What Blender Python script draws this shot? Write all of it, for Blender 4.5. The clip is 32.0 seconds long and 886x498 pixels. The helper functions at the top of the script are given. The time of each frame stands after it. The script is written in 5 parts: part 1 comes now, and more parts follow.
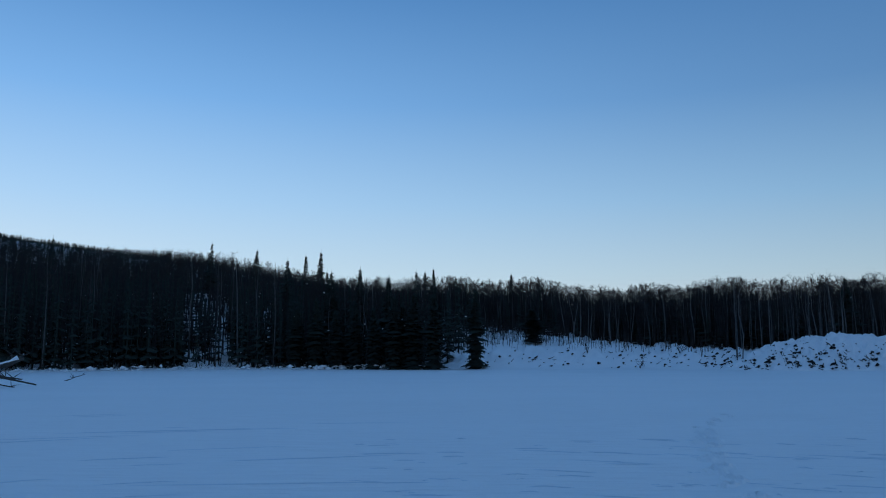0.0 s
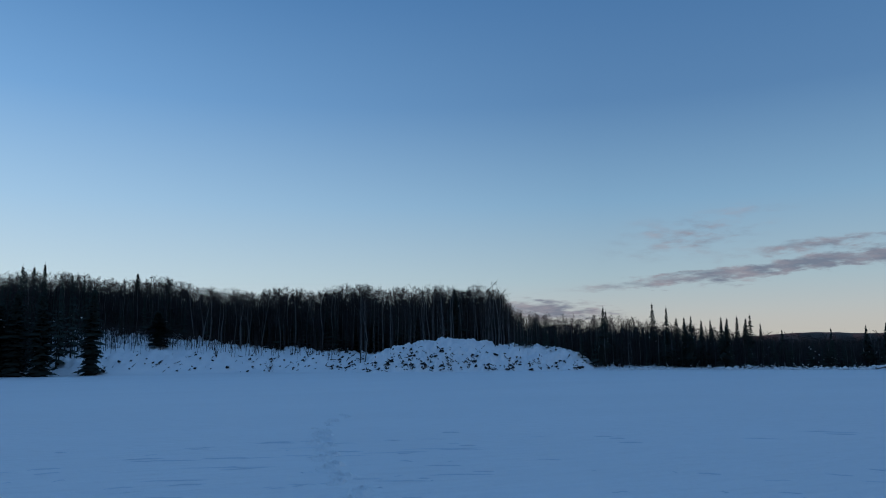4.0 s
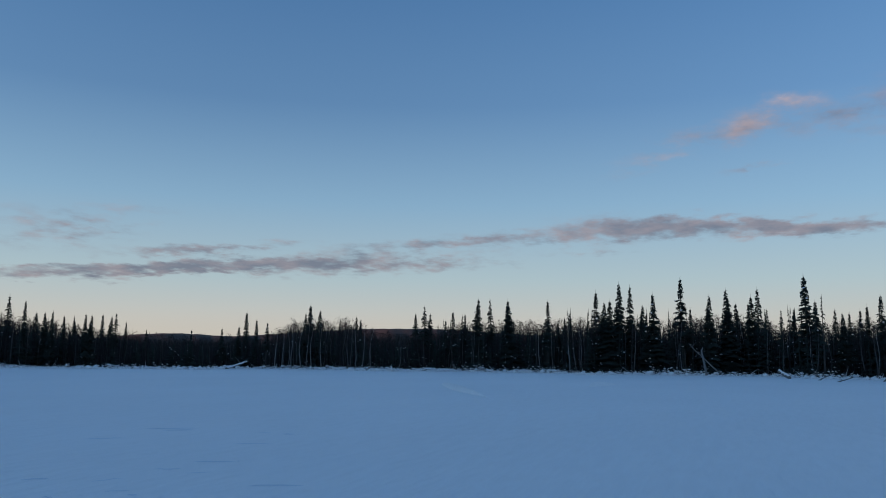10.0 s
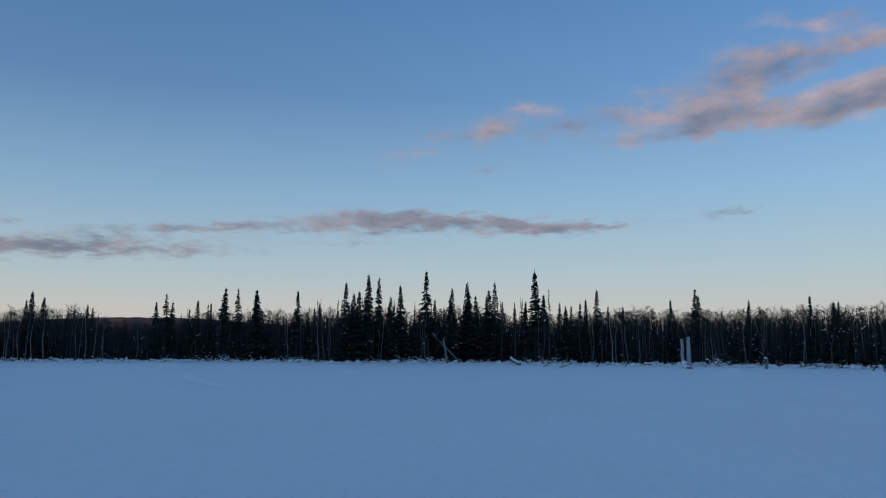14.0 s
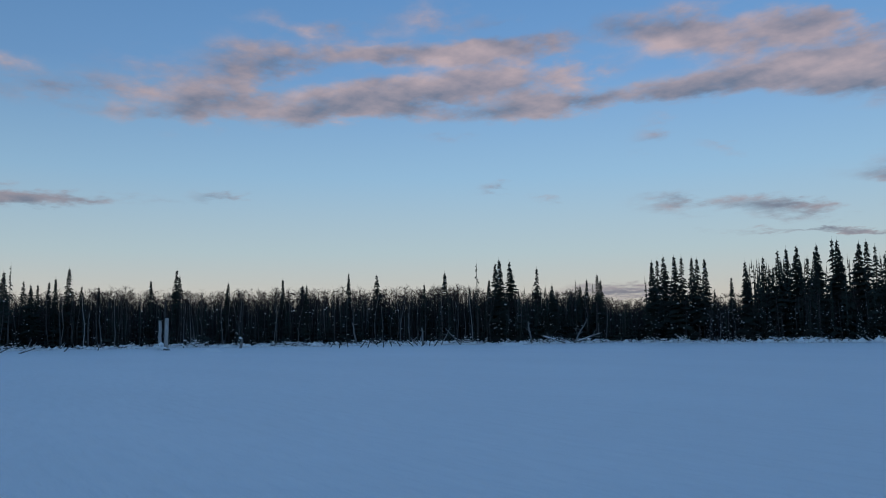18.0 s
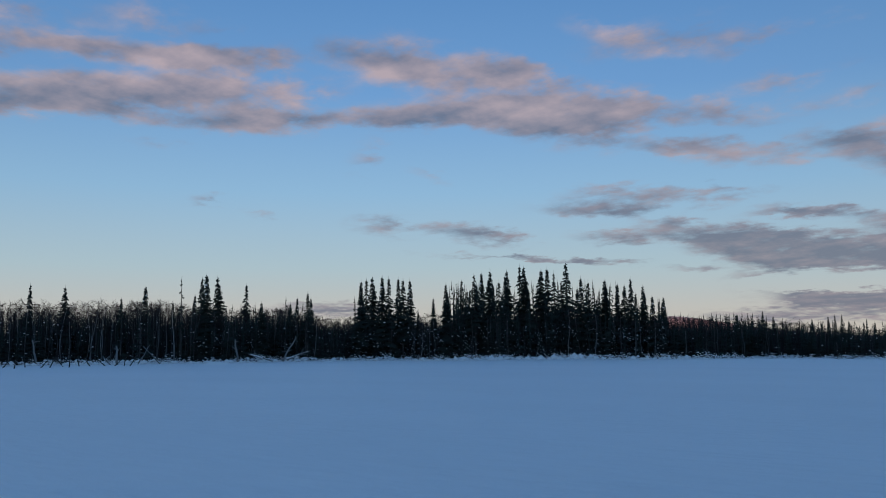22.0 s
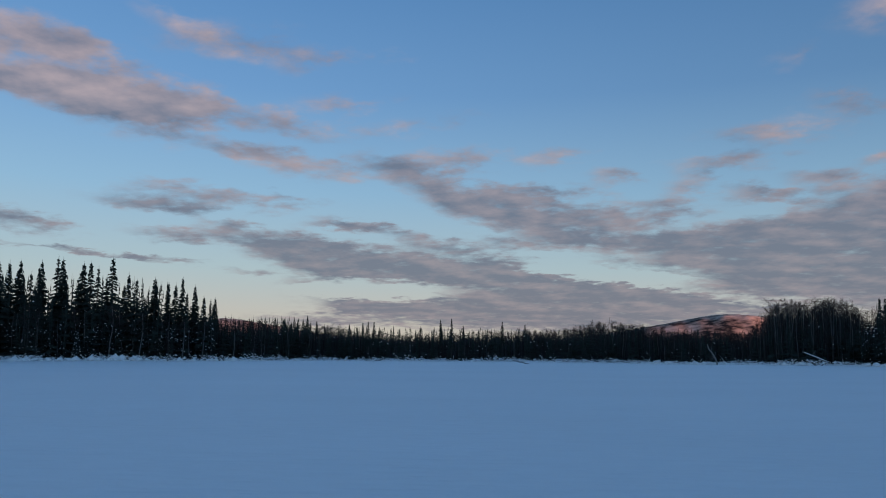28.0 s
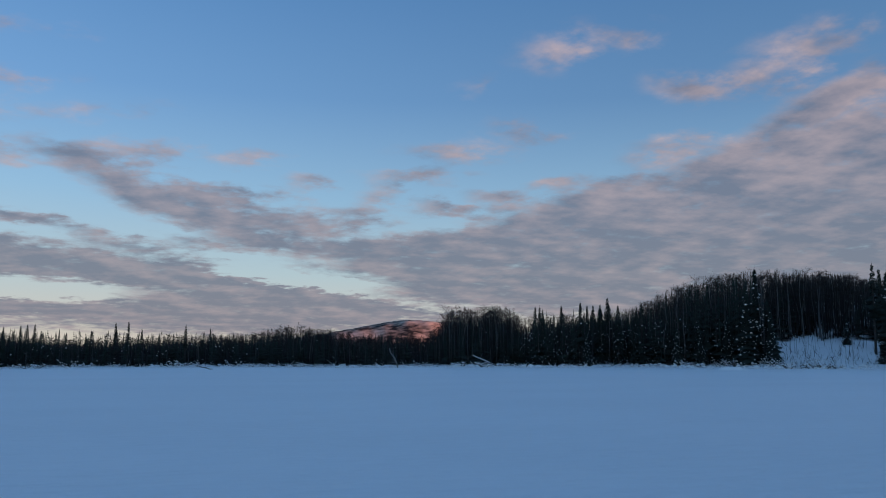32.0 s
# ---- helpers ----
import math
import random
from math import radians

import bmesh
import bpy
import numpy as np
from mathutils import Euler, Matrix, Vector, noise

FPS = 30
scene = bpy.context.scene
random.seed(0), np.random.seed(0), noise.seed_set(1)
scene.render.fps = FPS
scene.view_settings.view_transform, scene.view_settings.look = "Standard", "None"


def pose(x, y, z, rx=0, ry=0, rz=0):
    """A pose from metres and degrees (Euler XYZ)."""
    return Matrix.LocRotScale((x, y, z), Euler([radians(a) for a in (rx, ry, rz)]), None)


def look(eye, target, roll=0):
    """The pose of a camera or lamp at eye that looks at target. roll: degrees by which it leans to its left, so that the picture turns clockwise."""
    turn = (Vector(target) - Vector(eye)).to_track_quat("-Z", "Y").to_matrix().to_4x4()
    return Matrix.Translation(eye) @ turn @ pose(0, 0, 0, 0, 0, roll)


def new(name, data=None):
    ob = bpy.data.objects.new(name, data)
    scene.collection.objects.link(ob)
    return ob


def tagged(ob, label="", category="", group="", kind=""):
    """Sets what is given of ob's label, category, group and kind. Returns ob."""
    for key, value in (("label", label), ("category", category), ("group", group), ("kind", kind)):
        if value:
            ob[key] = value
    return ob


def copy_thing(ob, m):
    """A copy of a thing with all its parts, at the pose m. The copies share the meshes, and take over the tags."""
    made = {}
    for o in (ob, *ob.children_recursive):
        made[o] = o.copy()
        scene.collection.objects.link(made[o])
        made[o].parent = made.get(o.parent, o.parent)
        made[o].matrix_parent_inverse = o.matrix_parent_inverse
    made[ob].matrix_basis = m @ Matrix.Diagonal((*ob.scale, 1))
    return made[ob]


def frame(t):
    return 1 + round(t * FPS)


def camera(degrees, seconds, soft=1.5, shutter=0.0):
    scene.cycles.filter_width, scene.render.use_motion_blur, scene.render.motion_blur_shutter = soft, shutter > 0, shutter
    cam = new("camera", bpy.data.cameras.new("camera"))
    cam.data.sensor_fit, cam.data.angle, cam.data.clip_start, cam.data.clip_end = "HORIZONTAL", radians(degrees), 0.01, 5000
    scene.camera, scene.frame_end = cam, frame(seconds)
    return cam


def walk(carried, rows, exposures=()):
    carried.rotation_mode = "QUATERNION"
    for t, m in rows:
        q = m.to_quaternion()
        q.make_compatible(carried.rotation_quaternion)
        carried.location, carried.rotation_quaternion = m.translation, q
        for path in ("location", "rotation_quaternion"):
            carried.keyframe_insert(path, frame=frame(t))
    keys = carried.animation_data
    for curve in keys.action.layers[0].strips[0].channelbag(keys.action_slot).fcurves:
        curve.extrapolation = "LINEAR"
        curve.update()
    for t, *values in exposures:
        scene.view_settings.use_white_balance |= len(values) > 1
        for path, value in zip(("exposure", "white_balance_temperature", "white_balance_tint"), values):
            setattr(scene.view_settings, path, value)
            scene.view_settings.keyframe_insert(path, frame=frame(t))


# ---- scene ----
EXPO = [(0.0, -0.02, 6150, 10), (1.5, -0.05, 6250, 10), (6.0, -0.05, 6600, 10), (9.0, 0.0, 6750, 10), (10.0, 0.05, 6850, 11), (13.0, 0.05, 6800, 12), (16.0, 0.06, 6950, 12), (20.0, 0.0, 6800, 12), (24.0, -0.08, 6600, 10), (26.0, -0.14, 6600, 10), (28.5, 0.0, 6850, 10), (30.0, 0.02, 6850, 10), (31.0, -0.02, 6800, 10), (32.0, 0.12, 6800, 11)]     # seconds, stops, kelvin, tint
cam = camera(59.0, 32.0, soft=1.0)

EYE, ARM = 1.6, 0.3     # height of the lens above the ice and its reach ahead of the turning body
PATH = [                # seconds, heading (left of +y), tilt up, roll
    (0, 0.00, 7.63, -0.23), (0.5, -6.72, 8.07, -0.20), (1, -13.54, 8.30, 0.57), (1.5, -20.53, 8.44, 0.37),
    (2, -23.78, 8.35, -0.55), (2.5, -24.62, 8.08, -0.82), (3, -25.62, 8.00, -0.92), (3.5, -26.31, 7.83, -0.55),
    (5.5, -26.32, 7.63, -0.63), (6, -26.51, 7.54, -0.74), (6.5, -26.61, 6.76, -0.59), (7, -26.07, 7.32, -0.84),
    (7.5, -27.76, 7.68, 1.50), (8, -32.34, 6.72, -1.51), (8.5, -43.93, 6.34, -0.92), (9, -55.28, 6.94, -0.32),
    (9.5, -62.58, 7.29, 0.49), (10, -69.98, 7.69, 0.63), (10.5, -74.92, 7.55, 0.15), (11, -76.93, 7.54, -0.15),
    (11.5, -79.35, 7.53, -0.81), (12, -81.33, 7.15, -1.04), (12.5, -83.20, 7.04, -0.56), (13, -84.11, 6.62, -0.55),
    (13.5, -85.72, 6.66, -0.22), (15.5, -98.34, 5.71, 0.44), (16, -102.57, 4.22, -0.44), (16.5, -106.76, 6.27, -0.60),
    (17, -112.66, 5.37, 1.52), (17.5, -118.09, 7.12, -0.33), (18, -124.59, 5.68, -0.52), (18.5, -130.89, 5.65, 0.84),
    (19, -136.39, 5.87, 0.35), (19.5, -140.14, 6.18, 0.15), (20, -142.40, 6.53, -0.09), (20.5, -144.04, 6.58, -0.53),
    (21, -144.90, 6.92, -0.47), (21.5, -144.88, 6.79, -0.37), (22, -145.45, 6.83, -0.39), (22.5, -146.21, 6.88, -0.24),
    (23, -149.18, 6.59, -0.03), (23.5, -155.51, 6.55, -0.08), (24, -161.49, 6.47, 0.01), (24.5, -166.74, 6.28, 0.50),
    (25, -171.60, 6.88, 0.27), (25.5, -173.57, 7.22, 0.74), (26, -174.59, 7.12, 0.42), (26.5, -175.54, 6.83, 0.55),
    (28.5, -177.51, 6.99, 0.36), (29, -178.51, 6.96, 0.51), (29.5, -182.19, 7.08, 0.80), (30, -186.38, 7.38, 0.58),
    (30.5, -190.04, 7.61, 0.60), (31, -194.32, 7.60, 0.85), (31.5, -197.66, 7.52, 0.61), (32, -199.53, 7.40, 0.17)]
rows = []
for t, yaw, tilt, roll in PATH:
    a, b = radians(yaw), radians(tilt)
    eye = Vector((-ARM * math.sin(a), ARM * math.cos(a), EYE))
    ahead = Vector((-math.sin(a) * math.cos(b), math.cos(a) * math.cos(b), math.sin(b)))
    rows.append((t, look(eye, eye + ahead, roll)))
walk(cam, rows, exposures=EXPO)

# ---------------------------------------------------------------- world and sun
SUN_AZ, SUN_EL = 36.0, 2.6      # low sun behind the hill on the near shore


def flat(az):
    a = radians(az)
    return Vector((-math.sin(a), math.cos(a), 0.0))


def spot(az, r, z=0.0):
    return flat(az) * r + Vector((0, 0, z))


sun = new("sun", bpy.data.lights.new("sun", "SUN"))
sun.data.energy, sun.data.angle, sun.data.color = 5.0, radians(0.6), (1.0, 0.40, 0.20)
sun.matrix_basis = look(flat(SUN_AZ) * 300 + Vector((0, 0, 300 * math.tan(radians(SUN_EL)))), (0, 0, 0))

world = bpy.data.worlds.new("evening_sky")
scene.world = world
world.use_nodes = True
wt = world.node_tree
wt.nodes.clear()


def wm(op, a, b=0.0, c=0.0, clamp=False):
    n = wt.nodes.new("ShaderNodeMath")
    n.operation, n.use_clamp = op, clamp
    for i, s in enumerate((a, b, c)):
        if isinstance(s, (int, float)):
            n.inputs[i].default_value = s
        else:
            wt.links.new(s, n.inputs[i])
    return n.outputs[0]


def wmix(f, a, b):
    n = wt.nodes.new("ShaderNodeMix")
    n.data_type = "RGBA"
    for i, s in ((0, f), (6, a), (7, b)):
        if isinstance(s, (int, float, tuple)):
            n.inputs[i].default_value = (*s, 1) if isinstance(s, tuple) else s
        else:
            wt.links.new(s, n.inputs[i])
    return n.outputs[2]


def wramp(f, stops, mode="EASE"):
    n = wt.nodes.new("ShaderNodeValToRGB")
    n.color_ramp.interpolation = mode
    e = n.color_ramp.elements
    while len(e) < len(stops):
        e.new(0.5)
    for i, (p, col) in enumerate(stops):
        e[i].position, e[i].color = p, (*col, 1)
    wt.links.new(f, n.inputs[0])
    return n.outputs[0]


coord = wt.nodes.new("ShaderNodeTexCoord").outputs["Generated"]
sep = wt.nodes.new("ShaderNodeSeparateXYZ")
wt.links.new(coord, sep.inputs[0])
dx, dy, dz = sep.outputs
elev = wm("MULTIPLY", wm("ARCSINE", dz), 57.2958)


def along(az):
    v = flat(az)
    return wm("ADD", wm("MULTIPLY", dx, v.x), wm("MULTIPLY", dy, v.y))


MID = -140.0
turn = wm("MULTIPLY", wm("ARCTAN2", along(MID + 90), along(MID)), 57.2958)     # heading left of MID

h = wm("DIVIDE", wm("MAXIMUM", elev, 0.0), 90.0, clamp=True)
far_side = wramp(h, [(0.0, (0.60, 0.56, 0.49)), (0.025, (0.57, 0.58, 0.56)), (0.06, (0.44, 0.59, 0.67)), (0.12, (0.29, 0.52, 0.76)), (0.20, (0.165, 0.37, 0.70)), (0.30, (0.10, 0.275, 0.60)), (0.5, (0.12, 0.28, 0.55)), (1.0, (0.13, 0.28, 0.55))], "LINEAR")
sun_side = wramp(h, [(0.0, (0.80, 0.85, 0.84)), (0.06, (0.66, 0.83, 0.93)), (0.12, (0.46, 0.70, 0.95)), (0.20, (0.24, 0.50, 0.87)), (0.30, (0.10, 0.28, 0.60)), (0.5, (0.12, 0.28, 0.54)), (1.0, (0.13, 0.28, 0.54))], "LINEAR")
sunward = along(SUN_AZ)
toward = wm("MULTIPLY_ADD", sunward, 1.30, -0.36, clamp=True)
gradient = wmix(toward, far_side, sun_side)
# clean air is darkest at right angles to the sun
depth = wt.nodes.new("ShaderNodeVectorMath")
depth.operation = "SCALE"
wt.links.new(gradient, depth.inputs[0])
high_up = wt.nodes.new("ShaderNodeMapRange")
high_up.inputs[1].default_value, high_up.inputs[2].default_value = 3.0, 18.0
wt.links.new(elev, high_up.inputs[0])
loss = wm("MULTIPLY_ADD", wm("MULTIPLY", sunward, sunward), -0.38, 0.31)
wt.links.new(wm("SUBTRACT", 1.0, wm("MULTIPLY", loss, high_up.outputs[0])), depth.inputs["Scale"])
gradient = depth.outputs[0]
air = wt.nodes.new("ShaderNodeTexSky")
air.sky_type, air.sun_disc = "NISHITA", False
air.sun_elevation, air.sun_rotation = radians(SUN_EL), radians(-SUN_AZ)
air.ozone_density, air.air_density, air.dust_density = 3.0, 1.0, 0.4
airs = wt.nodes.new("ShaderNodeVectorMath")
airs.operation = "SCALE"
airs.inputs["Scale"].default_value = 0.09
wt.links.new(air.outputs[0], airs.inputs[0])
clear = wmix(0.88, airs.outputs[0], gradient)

# clouds: soft patches on the sky, torn up by noise that lies on a flat cloud deck
deck = wt.nodes.new("ShaderNodeCombineXYZ")
lift = wm("ADD", wm("MAXIMUM", dz, 0.0), 0.15)
wt.links.new(wm("DIVIDE", dx, lift), deck.inputs[0])
wt.links.new(wm("DIVIDE", dy, lift), deck.inputs[1])


def deck_noise(scale, detail, rough, shift=None):
    src = deck.outputs[0]
    if shift:
        mv = wt.nodes.new("ShaderNodeVectorMath")
        mv.inputs[1].default_value = shift
        wt.links.new(src, mv.inputs[0])
        src = mv.outputs[0]
    n = wt.nodes.new("ShaderNodeTexNoise")
    n.inputs["Scale"].default_value, n.inputs["Detail"].default_value, n.inputs["Roughness"].default_value = scale, detail, rough
    wt.links.new(src, n.inputs[0])
    return n


rag = deck_noise(3.2, 5, 0.55)
fine = deck_noise(9.0, 6, 0.56)
rag_sunward = deck_noise(3.2, 5, 0.55, flat(SUN_AZ) * 0.10)
sky_uv = wt.nodes.new("ShaderNodeCombineXYZ")
rs_ = wt.nodes.new("ShaderNodeSeparateColor")
wt.links.new(fine.outputs["Color"], rs_.inputs[0])
wt.links.new(wm("ADD", turn, wm("MULTIPLY_ADD", rs_.outputs[0], 4.0, -2.0)), sky_uv.inputs[0])
wt.links.new(wm("ADD", elev, wm("MULTIPLY_ADD", rs_.outputs[1], 1.5, -0.75)), sky_uv.inputs[1])
cover = wm("MULTIPLY", elev, 0.0)


def cloud(az, el, half_w, half_h, lean=0.0, amount=1.0):
    """A patch of cloud round a heading and height in degrees; lean turns its long side up to the right."""
    global cover
    mp = wt.nodes.new("ShaderNodeMapping")
    mp.vector_type = "TEXTURE"
    mp.inputs["Location"].default_value = (az - MID, el, 0)
    mp.inputs["Rotation"].default_value = (0, 0, radians(-lean))
    mp.inputs["Scale"].default_value = (half_w * 1.75, half_h * 2.0, 1)
    wt.links.new(sky_uv.outputs[0], mp.inputs[0])
    g = wt.nodes.new("ShaderNodeTexGradient")
    g.gradient_type = "SPHERICAL"
    wt.links.new(mp.outputs[0], g.inputs[0])
    cover = wm("MULTIPLY_ADD", g.outputs[1], amount, cover)


cloud(-33.7, 3.13, 3.7, 0.49, -4, 1)
cloud(-43.2, 8.05, 4, 1.04, 5, 0.39)
cloud(-47, 4.72, 1.5, 0.12, 1, 0.35)
cloud(-48.1, 5.55, 8.3, 0.34, 5, 0.58)
cloud(-48.4, 9.77, 2.2, 0.31, 1, 0.17)
cloud(-49.8, 5.59, 11.7, 0.33, 4, 0.43)
cloud(-52.4, 7.07, 5.1, 0.27, 7, 0.35)
cloud(-53.3, 7.16, 6.1, 0.27, 5, 0.26)
cloud(-62.8, 6.42, 8.3, 0.57, 2, 0.7)
cloud(-67.4, 7.96, 5, 0.2, 4, 0.23)
cloud(-71.5, 8.22, 8.1, 0.4, 5, 0.39)
cloud(-80.2, 7.34, 3, 0.16, 2, 0.27)
cloud(-80.6, 8.62, 6.4, 0.58, 4, 0.43)
cloud(-84.7, 14.1, 2.5, 0.81, 22, 0.26)
cloud(-87.9, 9.09, 6.9, 0.58, -3, 0.78)
cloud(-91, 15.75, 3.9, 0.72, 14, 0.48)
cloud(-91.7, 12.86, 1.6, 0.2, 5, 0.4)
cloud(-93.1, 17.26, 2, 0.39, 5, 0.2)
cloud(-94, 8.73, 4.4, 0.26, -7, 0.47)
cloud(-96.7, 15.6, 2.4, 0.47, 3, 0.24)
cloud(-96.7, 8.78, 3.3, 0.36, 0, 0.27)
cloud(-99.1, 16.08, 6.3, 0.99, 8, 0.2)
cloud(-100.2, 8.83, 5.6, 0.22, 1, 0.23)
cloud(-101.3, 15.52, 4.1, 0.84, 6, 0.28)
cloud(-104.2, 14.67, 4.2, 0.4, 4, 0.28)
cloud(-104.5, 17.94, 5.4, 0.92, 4, 0.24)
cloud(-106.5, 15.98, 3.8, 0.91, 8, 0.34)
cloud(-107.1, 15.6, 2.5, 1.19, 27, 0.32)
cloud(-108.4, 9.27, 1.7, 0.29, -2, 0.25)
cloud(-108.9, 16.34, 2.3, 1.07, 12, 0.4)
cloud(-109, 9.31, 1.9, 0.24, 2, 0.25)
cloud(-110, 18.09, 3.6, 0.57, 4, 0.28)
cloud(-110, 16.17, 2.4, 0.7, 13, 0.28)
cloud(-110.5, 19.43, 3, 0.86, -1, 0.34)
cloud(-113, 19.22, 4.5, 0.95, 4, 0.45)
cloud(-114.4, 21.4, 3.7, 0.53, -4, 0.5)
cloud(-116.1, 16.05, 4.1, 0.99, 11, 0.7)
cloud(-116.9, 16.08, 5.1, 0.84, 7, 0.7)
cloud(-121.7, 19.73, 6, 0.51, 1, 0.55)
cloud(-123.3, 21.83, 3, 0.95, 0, 0.4)
cloud(-123.7, 19.71, 5.5, 0.54, 4, 0.5)
cloud(-124.8, 13.66, 1.8, 0.3, -3, 0.3)
cloud(-126.2, 15.33, 8.4, 0.4, -1, 0.4)
cloud(-126.8, 17.28, 7.6, 1.07, 5, 0.75)
cloud(-127.5, 17.69, 5.5, 0.87, 1, 0.65)
cloud(-128.2, 10, 1.3, 0.33, -1, 0.25)
cloud(-128.4, 10.04, 0.8, 0.33, 0, 0.3)
cloud(-129.2, 19.99, 3.8, 0.7, 5, 0.5)
cloud(-129.2, 21.84, 1.8, 0.45, 5, 0.45)
cloud(-130.4, 19.77, 4.9, 0.57, 4, 0.4)
cloud(-131.8, 16.19, 1.9, 0.41, 0, 0.5)
cloud(-131.9, 9.3, 1, 0.25, -2, 0.3)
cloud(-133.3, 15.89, 4.5, 0.63, 5, 0.6)
cloud(-133.4, 15.9, 3.7, 0.4, 2, 0.45)
cloud(-137.4, 2.44, 3.5, 0.4, -1, 0.9)
cloud(-139.7, 13.53, 1.5, 0.78, 37, 0.35)
cloud(-141.3, 8.5, 2.5, 0.55, -3, 0.55)
cloud(-142, 20.03, 5.9, 0.81, -8, 0.6)
cloud(-143.1, 19.96, 4.7, 1.37, -8, 0.7)
cloud(-144.3, 12.4, 1.5, 0.38, -15, 0.3)
cloud(-144.5, 16.57, 5.6, 0.75, 2, 0.7)
cloud(-145.6, 16.69, 5.5, 0.4, 4, 0.5)
cloud(-147.3, 15.85, 6.3, 0.4, -4, 0.5)
cloud(-148.1, 7.85, 2.8, 0.53, -9, 0.85)
cloud(-150.3, 19.58, 2.9, 0.85, -12, 0.65)
cloud(-150.4, 6.12, 5.7, 0.15, -3, 0.5)
cloud(-150.8, 19.37, 2.1, 0.77, -14, 0.65)
cloud(-152, 16.52, 4.8, 0.99, -12, 0.7)
cloud(-154.8, 15.03, 5.3, 0.87, -9, 0.5)
cloud(-155.2, 16.97, 4, 1.09, -4, 0.8)
cloud(-155.3, 5.78, 4.7, 0.16, -4, 0.55)
cloud(-156.6, 9.24, 2.8, 0.36, -2, 0.65)
cloud(-157, 22.17, 2.4, 0.56, -10, 0.4)
cloud(-157, 11.05, 2.4, 0.28, 5, 0.45)
cloud(-159, 9.84, 5, 0.55, 0, 0.6)
cloud(-159.3, 7.45, 3.4, 0.4, -2, 0.75)
cloud(-159.6, 16.06, 4.7, 0.77, -2, 0.75)
cloud(-161.3, 20.98, 4.2, 0.92, 3, 0.6)
cloud(-161.6, 8.33, 2.2, 0.35, -3, 0.4)
cloud(-161.8, 13.49, 1.9, 0.31, -8, 0.45)
cloud(-163.3, 5.11, 1.5, 0.23, -2, 0.5)
cloud(-163.5, 10.35, 4.4, 0.35, -4, 0.4)
cloud(-165.4, 13.05, 4, 0.6, -9, 0.75)
cloud(-165.9, 7.14, 4.2, 0.61, -10, 0.75)
cloud(-166.3, 15.21, 3.2, 0.59, -1, 0.4)
cloud(-166.4, 4.38, 1.2, 0.19, 3, 0.5)
cloud(-166.9, 20.07, 2.1, 0.64, 12, 0.55)
cloud(-167.2, 6.12, 3.8, 0.6, -7, 0.8)
cloud(-168.3, 1.6, 4, 0.37, -1, 0.8)
cloud(-168.5, 16.95, 4.1, 0.65, 8, 0.35)
cloud(-169, 17.32, 1.7, 0.35, 3, 0.3)
cloud(-169.3, 7.3, 2.7, 0.33, -4, 0.45)
cloud(-170, 8.57, 2.9, 0.2, 2, 0.5)
cloud(-170.4, 8.63, 2.6, 0.36, -5, 0.6)
cloud(-170.5, 5.1, 3.6, 0.66, -3, 1)
cloud(-171, 2.65, 1.6, 0.33, -2, 0.8)
cloud(-171.6, 12.93, 2.6, 0.78, -2, 0.45)
cloud(-172.2, 20.62, 2.1, 0.39, 3, 0.3)
cloud(-172.6, 3.83, 4.5, 0.53, -2, -1.2)
cloud(-174.2, 5.91, 7, 0.74, -4, 1)
cloud(-174.3, 2.62, 4.1, 0.41, -1, 0.8)
cloud(-174.4, 15.75, 3.8, 0.56, 9, 0.35)
cloud(-174.6, 7.98, 2.5, 0.33, -9, 0.6)
cloud(-175.8, 12, 2.9, 0.74, -7, 0.75)
cloud(-177.4, 13.37, 3.8, 0.65, 4, 0.65)
cloud(-177.9, 7, 3.7, 0.33, -7, 0.6)
cloud(-179.2, 5.27, 4.6, 0.62, -4, 0.9)
cloud(-180.4, 9.7, 5, 0.66, -15, 0.8)
cloud(-181.2, 10.73, 3.3, 0.74, -5, 0.7)
cloud(-181.3, 3.22, 9.8, 1.23, 0, 1.1)
cloud(-181.7, 5.86, 2.5, 0.33, 0, 0.6)
cloud(-183.3, 7.43, 3.7, 0.41, 0, 0.65)
cloud(-184.6, 10.92, 3.7, 0.49, -1, 0.5)
cloud(-185.4, 13.63, 2.1, 0.49, 4, 0.6)
cloud(-185.4, 9.06, 6.6, 0.82, -8, 0.75)
cloud(-187.4, 2.11, 10, 1.01, 0, 1)
cloud(-188.6, 5.11, 6, 0.33, -6, -1)
cloud(-189.1, 7.38, 3.6, 0.49, -1, 0.7)
cloud(-189.5, 12.03, 1.4, 0.48, -2, 0.55)
cloud(-190.7, 9.38, 4.4, 0.65, -1, 0.6)
cloud(-191.4, 3.52, 5.9, 0.8, -5, 1)
cloud(-194.5, 3.89, 4.6, 0.28, -9, -0.8)
cloud(-194.7, 11.23, 2.3, 0.79, 28, 0.5)
cloud(-195.3, 6.46, 5.7, 0.87, 4, 0.8)
cloud(-196.9, 7.99, 3.8, 0.47, 8, 0.5)
cloud(-197.4, 12.65, 3.4, 0.47, 1, 0.5)
cloud(-198.1, 14.43, 2.5, 0.41, 1, 0.3)
cloud(-199.2, 10.6, 2.6, 0.39, -14, 0.6)
cloud(-199.4, 10.13, 3.4, 0.33, 0, 0.4)
cloud(-200.1, 4.2, 5.4, 0.46, -1, 0.9)
cloud(-200.9, 7.25, 5.4, 0.96, 3, 0.9)
cloud(-201.6, 14.43, 3.2, 0.82, 5, 0.4)
cloud(-202.3, 19.05, 1.7, 0.55, -1, 0.35)
